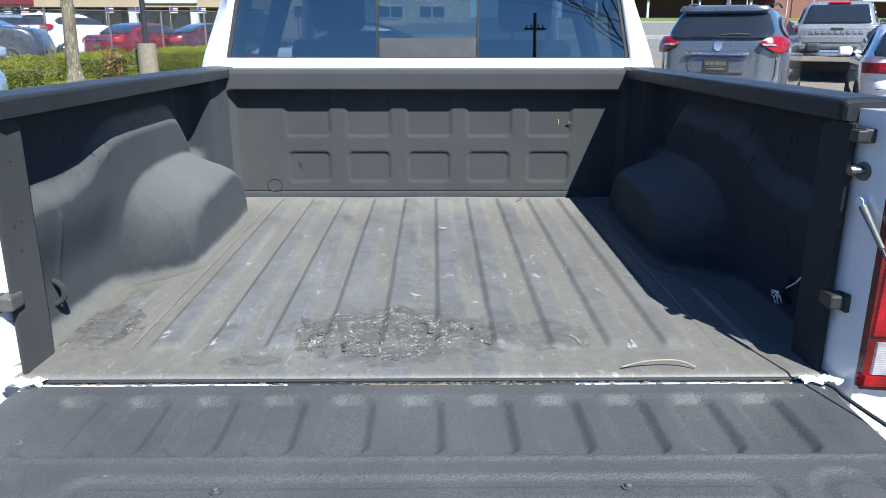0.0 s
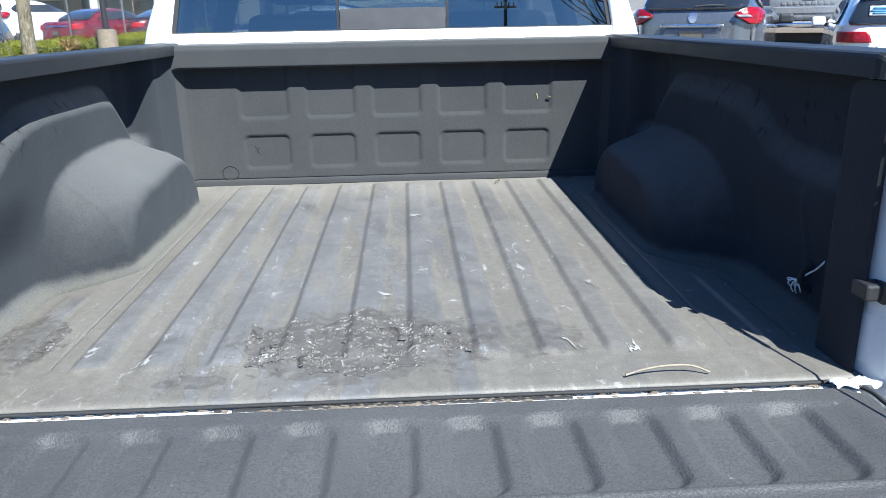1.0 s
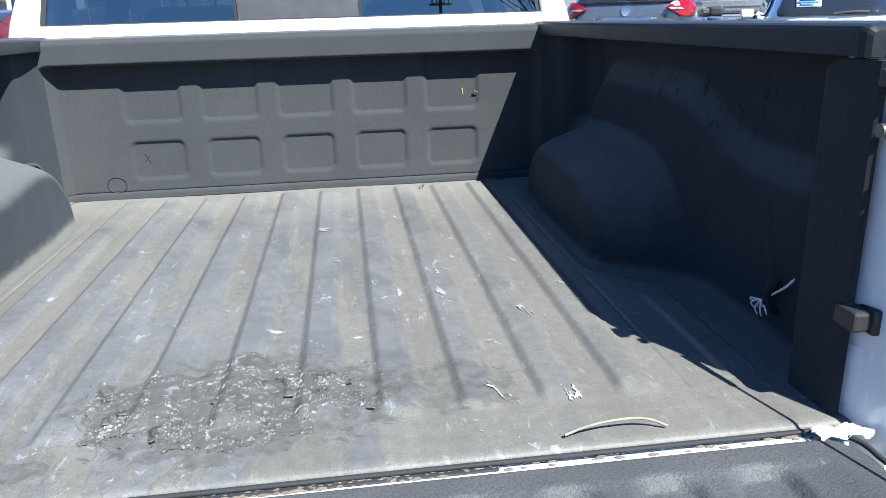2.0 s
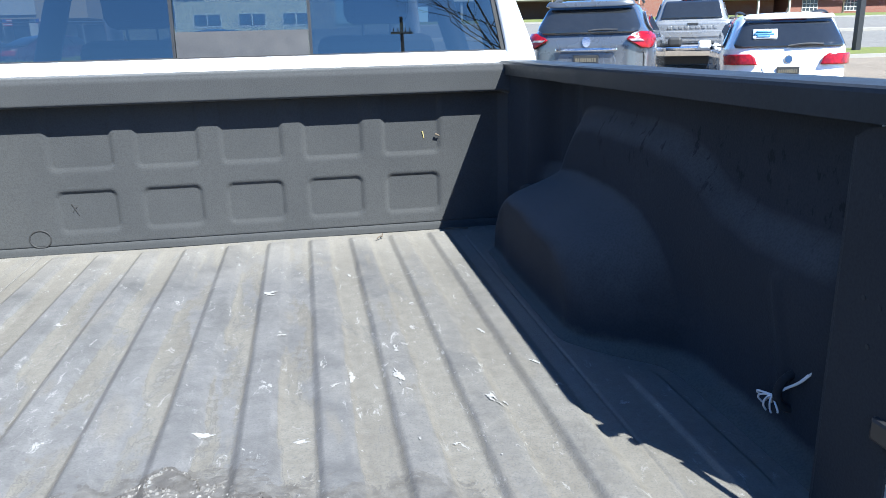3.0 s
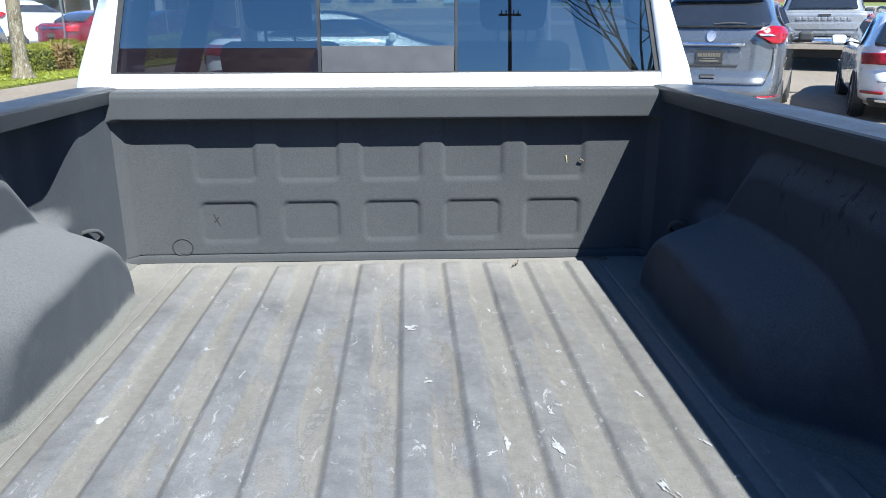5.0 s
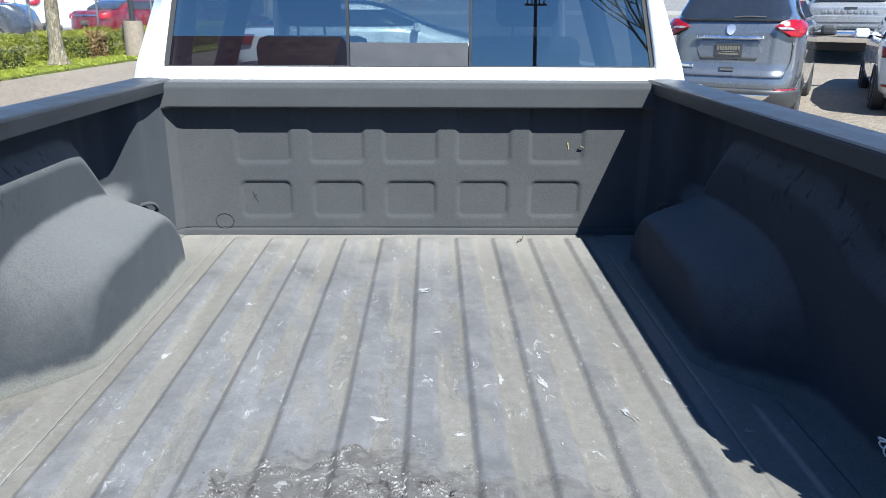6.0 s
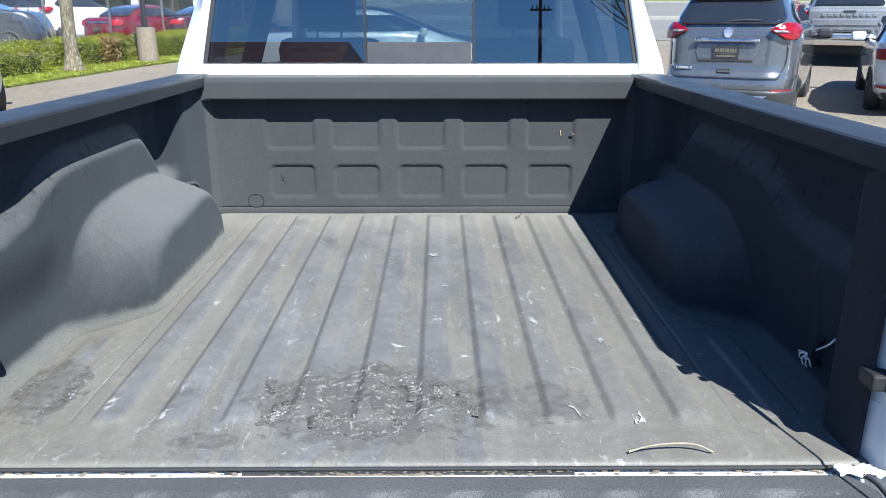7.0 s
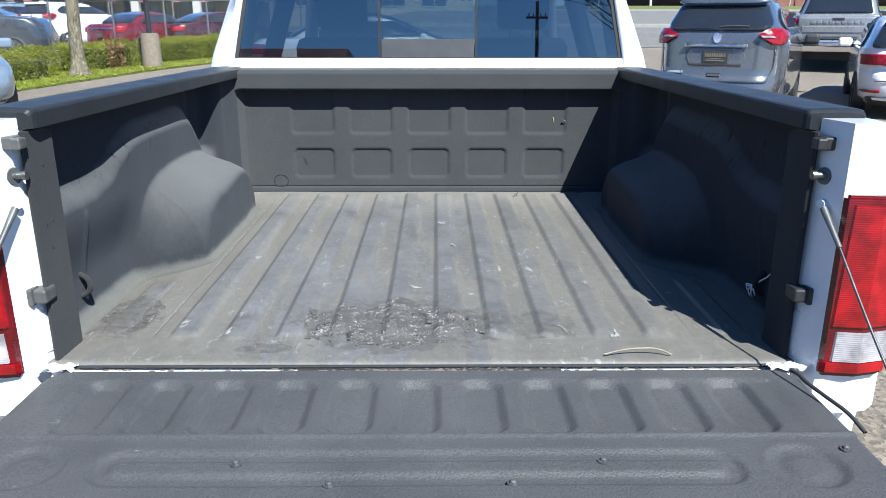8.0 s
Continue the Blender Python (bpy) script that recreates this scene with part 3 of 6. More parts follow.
# tailgate, lying open
def make_gate():
    x = np.linspace(-0.80, 0.80, 470)
    y = np.linspace(-0.60, -0.0145, 190)
    X, Y = np.meshgrid(x, y, indexing="ij")
    Z = np.zeros_like(X)
    band = smoothstep(-0.295, -0.275, Y) * (1 - smoothstep(-0.088, -0.066, Y))
    wide = 1 - smoothstep(0.70, 0.74, np.abs(X))
    slots = np.zeros_like(X)
    for k in range(-6, 6):
        r = 0.0335 + 0.1265 * k
        l = r - 0.082
        c, h = (l + r) / 2, (r - l) / 2
        dd = np.hypot(np.maximum(np.abs(X - c) - (h - 0.03), 0), np.maximum(np.abs(Y + 0.172) - (0.098 - 0.03), 0)) - 0.03
        if abs(c) < 0.70:
            slots = np.maximum(slots, 1 - smoothstep(-0.013, 0.010, dd))
    Z -= 0.014 * slots
    Z -= 0.004 * band * wide
    # long lengthwise beads
    Z += 0.006 * np.exp(-(((Y + 0.292) / 0.008) ** 2))
    dd = np.hypot(np.maximum(np.abs(X) - 0.50, 0), np.maximum(np.abs(Y + 0.388) - 0.005, 0))
    Z -= 0.008 * (1 - smoothstep(0.034, 0.052, dd))
    Z += 0.009 * (1 - smoothstep(0.006, 0.024, dd))
    for c in (0.655, -0.655):
        d = np.hypot(X - c, Y + 0.385)
        Z -= 0.008 * (1 - smoothstep(0.050, 0.070, d))
        Z += 0.005 * (1 - smoothstep(0.02, 0.045, d))
    d2 = np.hypot(np.maximum(np.abs(X) - 0.70, 0), np.maximum(np.abs(Y + 0.53) - 0.012, 0))
    Z -= 0.006 * (1 - smoothstep(0.02, 0.035, d2))
    Z -= 0.014 * smoothstep(-0.036, -0.012, Y) ** 1.5
    Z -= 0.03 * smoothstep(0.775, 0.80, np.abs(X)) ** 2
    Z += -0.004 + 0.0008 * np.sin(X * 7) * np.sin(Y * 11)
    # the hinge-side corners are cut back
    X = X * (1 - 0.04 * smoothstep(-0.09, -0.0145, Y) ** 2)
    v, f = sheet(np.stack([X, Y, Z], -1))
    return thick(link_mesh("tailgate", v, f, MAT["liner_gate"], truck, "open tailgate with pressed slots, sprayed dark grey"), 0.055)


gate = make_gate()
for bx, by, bz in ((-0.306, -0.382, -0.001), (0.311, -0.378, -0.001), (-0.143, -0.439, -0.004), (0.153, -0.436, -0.004), (0.741, -0.342, -0.002), (-0.741, -0.342, -0.002)):
    bm = rod(bmesh.new(), (bx, by, bz - 0.008), (bx, by, bz + 0.0012), 0.0105, 0.0098, 24)
    bolt = part("bolt", bm, MAT["bolt"], gate)
    bm = rod(bmesh.new(), (bx, by, bz), (bx, by, bz + 0.0045), 0.0062, 0.0056, 6)
    bmesh.ops.create_uvsphere(bm, u_segments=14, v_segments=8, radius=0.0050, matrix=Matrix.Translation((bx, by, bz + 0.0045)) @ Matrix.Diagonal((1, 1, 0.4, 1)))
    part("bolt_head", bm, MAT["zinc"], bolt)
boxed("floor_edge", (-0.785, -0.0065, -0.0100), (0.785, 0.0010, -0.0045), MAT["rubber"], bed_floor, 0.002, "dark worn lip at the end of the floor")
boxed("outer_skin", (-0.80, -0.605, -0.075), (0.80, -0.03, -0.058), MAT["white"], gate, 0.006)

# painted sill between floor and tailgate
sill = boxed("bed_sill", (-0.79, -0.030, -0.06), (0.79, -0.003, -0.013), MAT["white"], truck, 0.004, "white painted sill, dirty in the middle")
boxed("sill_underside", (-0.79, 0.0, -0.30), (0.79, 0.10, -0.014), MAT["white"], truck, 0.004)
bm = bmesh.new()
rnd = random.Random(4)
for k in range(420):
    bx = rnd.gauss(0.02, 0.13)
    if k % 5 == 0:
        bx = rnd.uniform(-0.76, 0.76)
    if -0.25 < bx < 0.30 or k % 5 == 0:
        a = rnd.uniform(0.0015, 0.005)
        bmesh.ops.create_icosphere(bm, subdivisions=1, radius=a, matrix=Matrix.Translation((bx, rnd.uniform(-0.014, -0.003), -0.0125)) @ Matrix.Diagonal((2.0, 0.8, 0.6, 1)))
tagged(part("sill_dirt", bm, MAT["dirt"], sill, "brown caked dirt in the gap"), kind="stuff")
boxed("torn_seal", (-0.27, -0.0145, -0.016), (0.30, -0.0035, -0.0105), MAT["rubber"], sill, 0.002)
boxed("torn_seal", (-0.30, -0.0125, -0.016), (-0.285, -0.0035, -0.0105), MAT["rubber"], sill, 0.002)

for s in (1, -1):
    g = np.random.default_rng(40 + s)
    u, w = np.meshgrid(np.linspace(0, 1, 15), np.linspace(0, 1, 8), indexing="ij")
    px, py = s * (0.742 + 0.070 * u) + 0.004 * np.sin(9 * w), -0.034 + 0.030 * w - 0.010 * u
    pz = -0.004 + 0.013 * np.abs(np.sin(7 * u + 3 * w)) * (0.4 + 0.6 * u) + g.normal(0, 0.0012, u.shape)
    v, f = sheet(np.stack([px, py, pz], -1))
    thick(link_mesh("torn_foil", v, f, MAT["white"], truck, "crumpled strip of white foil at the tailgate hinge", smooth=False), 0.0008)

# rear bumper
bm = prism(bmesh.new(), [(-0.98, -0.10), (-0.95, -0.19), (-0.80, -0.26), (0.80, -0.26), (0.95, -0.19), (0.98, -0.10), (0.96, 0.06), (-0.96, 0.06)], "z", -0.42, -0.235)
bmesh.ops.bevel(bm, geom=list(bm.edges), offset=0.015, segments=3, affect="EDGES")
bumper = part("rear_bumper", bm, MAT["chrome"], truck, "chrome rear bumper with black step pads")
for s in (1, -1):
    pad = boxed("step_pad", (min(s * 0.60, s * 0.94), -0.20, -0.24), (max(s * 0.60, s * 0.94), -0.02, -0.222), MAT["black"], bumper, 0.006)
    bm = bmesh.new()
    for k in range(6):
        box(bm, (min(s * 0.64, s * 0.92), -0.18 + k * 0.026, -0.224), (max(s * 0.64, s * 0.92), -0.168 + k * 0.026, -0.217), 0.002)
    part("tread", bm, MAT["rubber"], bumper)

# ---- cab ----
GY, GZ, LEAN = 1.785, 0.556, math.tan(radians(5.5))


def gy(z):
    return GY + (z - GZ) * LEAN


def halfw(z):
    return 0.815 - (z - GZ) * 0.20


TOP = 0.93
# rear wall below the glass, pillars, roof
bm = prism(bmesh.new(), [(1.735, -0.30), (1.735, 0.500), (1.742, 0.512), (1.772, 0.532), (GY - 0.012, 0.546), (GY - 0.008, GZ), (GY + 0.04, GZ), (GY + 0.06, -0.30)], "x", -0.85, 0.85)
part("cab_rear_wall", bm, MAT["white"], truck, "white cab back below the rear window")
for s in (1, -1):
    rows = []
    for z in np.linspace(0.40, 1.02, 12):
        w = halfw(max(z, GZ))
        out = 0.94 - max(0, z - 0.53) * 0.38 - (max(0, z - 0.9) * 0.6)
        y0 = gy(z) - 0.012
        rows.append([(s * (w + 0.004), y0 + 0.012, z), (s * (w + 0.010), y0 - 0.004, z), (s * (w + 0.03), y0 - 0.010, z), (s * (out - 0.05), y0 - 0.006, z), (s * (out - 0.012), y0 + 0.02, z), (s * out, y0 + 0.07, z), (s * out, y0 + 0.30, z), (s * (w + 0.004), y0 + 0.30, z)])
    P = np.array(rows)
    if s < 0:
        P = P[::-1]
    v, f = sheet(P, closed=True)
    pil = link_mesh("cab_pillar", v, f, MAT["white"], truck, "white rear cab pillar")
    # door, front pillar
    bm = prism(bmesh.new(), [(1.80, -0.45), (1.80, 0.50), (4.45, 0.42), (4.45, -0.45)], "x", min(s * 0.90, s * 0.99), max(s * 0.90, s * 0.99))
    part("door", bm, MAT["white"], truck)
    tube("front_pillar", [(s * 0.86, 4.0, 0.40), (s * 0.76, 3.55, 0.75), (s * 0.68, 3.2, 0.98)], 0.045, MAT["white"], truck)
    tube("door_pillar", [(s * 0.90, 2.75, 0.42), (s * 0.80, 2.78, 0.75), (s * 0.72, 2.80, 1.0)], 0.05, MAT["black"], truck)
bm = bmesh.new()
box(bm, (-0.76, gy(0.95) - 0.02, 0.94), (0.76, 3.30, 1.03), 0.035, None, 3)
part("cab_roof", bm, MAT["white"], truck, smooth=True)
bm = prism(bmesh.new(), [(4.0, -0.45), (4.0, 0.40), (4.6, 0.36), (5.35, 0.28), (5.45, 0.18), (5.45, -0.45)], "x", -0.96, 0.96)
part("bonnet", bm, MAT["white"], truck)
boxed("cab_floor", (-0.92, 1.80, -0.35), (0.92, 4.0, -0.30), MAT["black"], truck)
boxed("headliner", (-0.70, 1.87, 0.925), (0.70, 3.25, 0.939), MAT["seat"], truck, 0.002)

# rear window: two fixed tinted panes and a sliding middle pane
window = tagged(new("rear_window"), "tinted rear window with sliding middle pane")
window.parent = truck


def glass(name, x0, x1, z0, z1, material, back=0.0):
    def pt(x, z, d):
        edge = halfw(z) - 0.002
        return (max(-edge, min(edge, x)), gy(z) + d + back, z)
    bm = bmesh.new()
    a = [bm.verts.new(pt(x, z, 0)) for x, z in ((x0, z0), (x1, z0), (x1, z1), (x0, z1))]
    bm.faces.new(a)
    bmesh.ops.recalc_face_normals(bm, faces=bm.faces)
    ob = part(name, bm, material, window)
    ob.visible_shadow = False
    return ob


glass("tinted_pane", -0.95, -0.205, GZ, TOP, MAT["tint"])
glass("tinted_pane", 0.197, 0.95, GZ, TOP, MAT["tint"])
glass("sliding_pane", -0.203, 0.195, GZ + 0.078, TOP, MAT["clear"], 0.010)


def bar(name, x0, x1, z0, z1, material, d0=-0.004, d1=0.016):
    bm = bmesh.new()
    q = [(x0, z0), (x1, z0), (x1, z1), (x0, z1)]
    a = [bm.verts.new((x, gy(z) + d0, z)) for x, z in q]
    b = [bm.verts.new((x, gy(z) + d1, z)) for x, z in q]
    bm.faces.new(a)
    bm.faces.new(b[::-1])
    for i in range(4):
        bm.faces.new((a[i], b[i], b[(i + 1) % 4], a[(i + 1) % 4]))
    bmesh.ops.recalc_face_normals(bm, faces=bm.faces)
    return part(name, bm, material, window)


MAT["greybar"] = plain("grey_trim", (0.042, 0.042, 0.045), 0.5, vary=0.15, scale=20)
bar("lower_trim", -0.200, 0.192, GZ + 0.004, GZ + 0.078, MAT["greybar"], -0.005, 0.012)
bar("frame_rail", -0.212, -0.203, GZ, TOP, MAT["black"], -0.003)
bar("frame_rail", 0.195, 0.204, GZ, TOP, MAT["black"], -0.003)
bar("gasket", -0.814, 0.814, GZ - 0.006, GZ + 0.004, MAT["rubber"], -0.005)
for s in (1, -1):
    bm = bmesh.new()
    ring = [[(s * (halfw(z) + dx), gy(z) + dy, z) for dx, dy in ((-0.010, -0.004), (0.006, -0.004), (0.006, 0.012), (-0.010, 0.012))] for z in (GZ - 0.005, TOP)]
    v, f = sheet(np.array(ring) if s > 0 else np.array(ring)[::-1], closed=True)
    bm.free()
    link_mesh("gasket", v, f, MAT["rubber"], window, smooth=False)

# seats and dashboard inside
def seat(x, y, w, head=True, back=0.62):
    st = tagged(new("cab_seat"), "grey cloth cab seat with headrest")
    st.parent = truck
    boxed("cushion", (x - w / 2, y, -0.05), (x + w / 2, y + 0.55, 0.14), MAT["seat"], st, 0.05)
    m = Matrix.Translation((x, y, 0.05)) @ Matrix.Rotation(radians(14), 4, "X")
    boxed("seat_back", (-w / 2, -0.13, 0.0), (w / 2, 0.0, back), MAT["seat"], st, 0.05, m=m)
    if head:
        boxed("headrest", (-0.14, -0.12, back + 0.05), (0.14, -0.02, back + 0.27), MAT["seat"], st, 0.045, m=m)
        for q in (-0.06, 0.06):
            bm = rod(bmesh.new(), (q, -0.07, back - 0.03), (q, -0.07, back + 0.09), 0.006)
            bmesh.ops.transform(bm, verts=bm.verts, matrix=m)
            part("headrest_post", bm, MAT["steel"], st)
    return st


for x in (-0.48, 0.50):
    seat(x, 3.0, 0.52, True, 0.60)
seat(0.0, 3.0, 0.30, False, 0.50)
for x in (-0.45, 0.0, 0.45):
    seat(x, 2.10, 0.46, False, 0.52)
bm = prism(bmesh.new(), [(3.72, -0.2), (3.72, 0.28), (3.78, 0.36), (4.02, 0.40), (4.02, -0.2)], "x", -0.86, 0.86)
part("dashboard", bm, MAT["dash"], truck)
bm = bmesh.new()
box(bm, (-0.13, 3.25, 0.86), (0.13, 3.28, 0.93), 0.02)
part("inner_mirror", bm, MAT["dash"], truck)
bm = bmesh.new()
a = [bm.verts.new(p) for p in ((-0.82, 4.0, 0.41), (0.82, 4.0, 0.41), (0.68, 3.24, 0.98), (-0.68, 3.24, 0.98))]
bm.faces.new(a)
windscreen = part("windscreen", bm, MAT["clear"], truck)
windscreen.visible_shadow = False

# wheels and underside
def wheel(parent, x, y, z, r, w, side, rim_mat, tyre_mat):
    bm = bmesh.new()
    n = 36
    prof = [(-w / 2, r * 0.66), (-w / 2, r * 0.92), (-w * 0.36, r), (w * 0.36, r), (w / 2, r * 0.92), (w / 2, r * 0.66)]
    P = np.array([[(x + a, y + b * math.cos(t), z + b * math.sin(t)) for a, b in prof] for t in np.linspace(0, 2 * math.pi, n, endpoint=False)])
    P = np.concatenate([P, P[:1]], 0)
    v, f = sheet(P, closed=True)
    bm.free()
    tyre = link_mesh("tyre", v, f, tyre_mat, parent)
    bm = bmesh.new()
    o = x + side * w * 0.36
    rod(bm, (x - w * 0.3, y, z), (o - side * 0.03, y, z), r * 0.665, None, 32)
    for k in range(5):
        t = k * 2 * math.pi / 5 + 0.3
        for d in (-0.09, 0.09):
            rod(bm, (o, y + 0.05 * math.cos(t), z + 0.05 * math.sin(t)), (o, y + r * 0.62 * math.cos(t + d), z + r * 0.62 * math.sin(t + d)), 0.022, 0.018, 6)
    rod(bm, (o - side * 0.03, y, z), (o + side * 0.01, y, z), 0.06, 0.05, 16)
    part("rim", bm, rim_mat, tyre)
    return tyre


MAT["tyre"] = plain("tyre_rubber", (0.022, 0.022, 0.023), 0.8, vary=0.2)
MAT["alloy"] = plain("alloy", (0.228, 0.233, 0.238), 0.3, 0.9, vary=0.1)
for s in (1, -1):
    for y in (1.0, 4.55):
        wheel(truck, s * 0.86, y, -0.52, 0.40, 0.27, s, MAT["alloy"], MAT["tyre"])
boxed("chassis", (-0.55, -0.05, -0.55), (0.55, 5.2, -0.32), MAT["black"], truck, 0.02)


# ---- ground ----
def ground_z(x, y):
    right = np.interp(y, [-60, 0, 10.5, 18, 22, 27, 70, 105, 400], [-0.92, -0.92, -0.74, -0.52, -0.42, -0.23, 1.70, 2.62, 3.4])
    left = np.interp(y, [-60, 0, 10.5, 18, 32, 60, 120, 400], [-0.92, -0.92, -0.76, -0.52, -0.38, 0.1, 1.5, 2.5])
    k = smoothstep(-9, -1, x)
    return left * (1 - k) + right * k + 0.13 * smoothstep(4.6, 6.6, x) * smoothstep(3, 8, y) * (1 - smoothstep(18, 24, y))


def asphalt_material(name, dark, light, speck=60.0, loose=0.0):
    m, nt, bsdf, co = shell(name)
    big = noise_tex(nt, co, 0.35, 6, 0.6)
    mid = noise_tex(nt, co, 4, 6, 0.65)
    v = nt.nodes.new("ShaderNodeTexVoronoi")
    v.inputs["Scale"].default_value = speck
    nt.links.new(co, v.inputs["Vector"])
    c = mix(nt, ramp(nt, big, [(0.3, 0.0), (0.7, 1.0)]), dark, light)
    c = mix(nt, 0.4, c, mix(nt, mid, tuple(a * 0.7 for a in dark), tuple(a * 1.25 for a in light)))
    sp = ramp(nt, v.outputs["Color"], [(0.2, 0.45), (0.8, 1.5)])
    c = mix(nt, 0.75, c, mix(nt, 1.0, c, sp, "MULTIPLY"))
    nt.links.new(c, bsdf.inputs["Base Color"])
    bsdf.inputs["Roughness"].default_value = 0.9
    bump(nt, bsdf, v.outputs["Distance"], 0.5, 0.006 + loose)
    return m


MAT["lot"] = asphalt_material("worn_lot_asphalt", (0.102, 0.0842, 0.0638), (0.179, 0.149, 0.114), 55)
MAT["road"] = asphalt_material("road_asphalt", (0.101, 0.0963, 0.0887), (0.137, 0.131, 0.121), 20)
MAT["kerb"] = plain("concrete", (0.213, 0.203, 0.183), 0.9, vary=0.2, scale=6, grain=0.4, grain_scale=60)
MAT["lawn"] = plain("lawn_soil", (0.0913, 0.106, 0.0159), 0.95, vary=0.4, scale=5)


def draped(name, p0, p1, width0, width1, material, lift, n=60, m=8, label="", category="", kind="structure", skirt=0.0):
    """A strip over the ground along p0-p1, from width0 to width1 to the left of that line."""
    a, b = Vector(p0), Vector(p1)
    d = (b - a).normalized()
    nrm = Vector((-d.y, d.x))
    rows = []
    for t in np.linspace(0, 1, n):
        c = a.lerp(b, t)
        row = []
        for w in np.linspace(width0, width1, m):
            q = c + nrm * w
            row.append((q.x, q.y, float(ground_z(np.array(q.x), np.array(q.y))) + lift))
        if skirt:
            row = [(row[0][0], row[0][1], row[0][2] - skirt)] + row + [(row[-1][0], row[-1][1], row[-1][2] - skirt)]
        rows.append(row)
    v, f = sheet(np.array(rows)[::-1])
    ob = link_mesh(name, v, f, material, smooth=not skirt)
    return tagged(ob, label, category, kind=kind)


gx = np.concatenate([[-600, -300, -150, -80], np.linspace(-50, 50, 81), [80, 150, 300, 600]])
gyy = np.concatenate([[-600, -300, -150, -80, -60], np.linspace(-40, 80, 121), [90, 105, 120, 160, 250, 400, 700]])
GX, GYY = np.meshgrid(gx, gyy, indexing="ij")
v, f = sheet(np.stack([GX, GYY, ground_z(GX, GYY)], -1))
tagged(link_mesh("ground", v, f, MAT["lot"]), "weathered grey asphalt parking lot with loose gravel", "ground", kind="structure")

draped("road", (-8, 27), (130, 27), 0, 40, MAT["road"], 0.012, 70, 40, "pale worn multi-lane road beyond the lot", "road")
draped("kerb", (-8, 40.4), (130, 40.4), 0, 0.9, MAT["kerb"], 0.16, 70, 3, "long concrete median kerb in the road", "kerb", skirt=0.16)
draped("kerb", (-8, 66.6), (130, 66.6), 0, 0.3, MAT["kerb"], 0.15, 70, 3, "concrete kerb along the far road side", "kerb", skirt=0.15)
draped("grass_verge", (-8, 67), (130, 67), 0, 37.0, MAT["lawn"], 0.10, 70, 16, "strip of green grass beyond the road", "grass")
draped("grass_verge", (17, 22.3), (60, 22.3), 0, 4.0, MAT["lawn"], 0.08, 30, 5, "green grass strip between lot and road", "grass", skirt=0.08)
draped("kerb", (17, 22.0), (60, 22.0), 0, 0.25, MAT["kerb"], 0.12, 30, 3, "low concrete kerb before the grass strip", "kerb", skirt=0.12)

# grass verge on the hedge side
VD = Vector((0.27, 0.963))
VP = Vector((-8.35, 13.6))
draped("grass_verge", VP - VD * 25, VP + VD * 10, 0, 3.2, MAT["lawn"], 0.05, 60, 8, "bright green grass verge under the hedge", "grass", skirt=0.05)


def leaf_material(name, a, b, sun_side=0.25):
    m, nt, bsdf, co = shell(name)
    geo = nt.nodes.new("ShaderNodeNewGeometry")
    n = noise_tex(nt, co, 1.6, 4)
    c = mix(nt, geo.outputs["Random Per Island"], a, b)
    c = mix(nt, ramp(nt, n, [(0.4, 0.0), (0.7, 0.5)]), c, tuple(v * 1.5 for v in b))
    nt.links.new(c, bsdf.inputs["Base Color"])
    bsdf.inputs["Roughness"].default_value = 0.5
    t = nt.nodes.new("ShaderNodeBsdfTranslucent")
    nt.links.new(c, t.inputs["Color"])
    x = nt.nodes.new("ShaderNodeMixShader")
    x.inputs[0].default_value = sun_side
    out = nt.nodes["Material Output"]
    nt.links.new(bsdf.outputs[0], x.inputs[1])
    nt.links.new(t.outputs[0], x.inputs[2])
    nt.links.new(x.outputs[0], out.inputs["Surface"])
    return m


MAT["hedge_leaf"] = leaf_material("hedge_leaf", (0.0513, 0.0712, 0.00456), (0.205, 0.211, 0.0177))
MAT["hedge_core_shade"] = plain("hedge_core_shade", (0.020, 0.028, 0.008), 0.9, vary=0.4, scale=20)
MAT["dry_leaf"] = leaf_material("dry_leaf", (0.142, 0.0862, 0.0254), (0.203, 0.142, 0.0608))
MAT["grass_blade"] = leaf_material("grass_blade", (0.0959, 0.121, 0.0101), (0.219, 0.244, 0.0254))
MAT["twig"] = plain("twig_bark", (0.09, 0.07, 0.05), 0.95, vary=0.3, scale=30)


def bark_material():
    m, nt, bsdf, co = shell("tree_bark")
    a = noise_tex(nt, co, 9, 6, 0.65, stretch=(1, 1, 0.5))
    b = noise_tex(nt, co, 30, 5, 0.7, stretch=(1, 1, 0.35), distort=1.0)
    c = mix(nt, ramp(nt, a, [(0.35, 0.0), (0.65, 1.0)]), (0.0845, 0.06825, 0.039), (0.169, 0.143, 0.091))
    c = mix(nt, ramp(nt, b, [(0.54, 0.0), (0.60, 0.85)]), c, (0.273, 0.26, 0.221))
    c = mix(nt, ramp(nt, b, [(0.38, 0.9), (0.45, 0.0)]), c, (0.02925, 0.02275, 0.01625))
    nt.links.new(c, bsdf.inputs["Base Color"])
    bsdf.inputs["Roughness"].default_value = 0.95
    bump(nt, bsdf, b, 1.0, 0.02)
    return m


MAT["bark"] = bark_material()


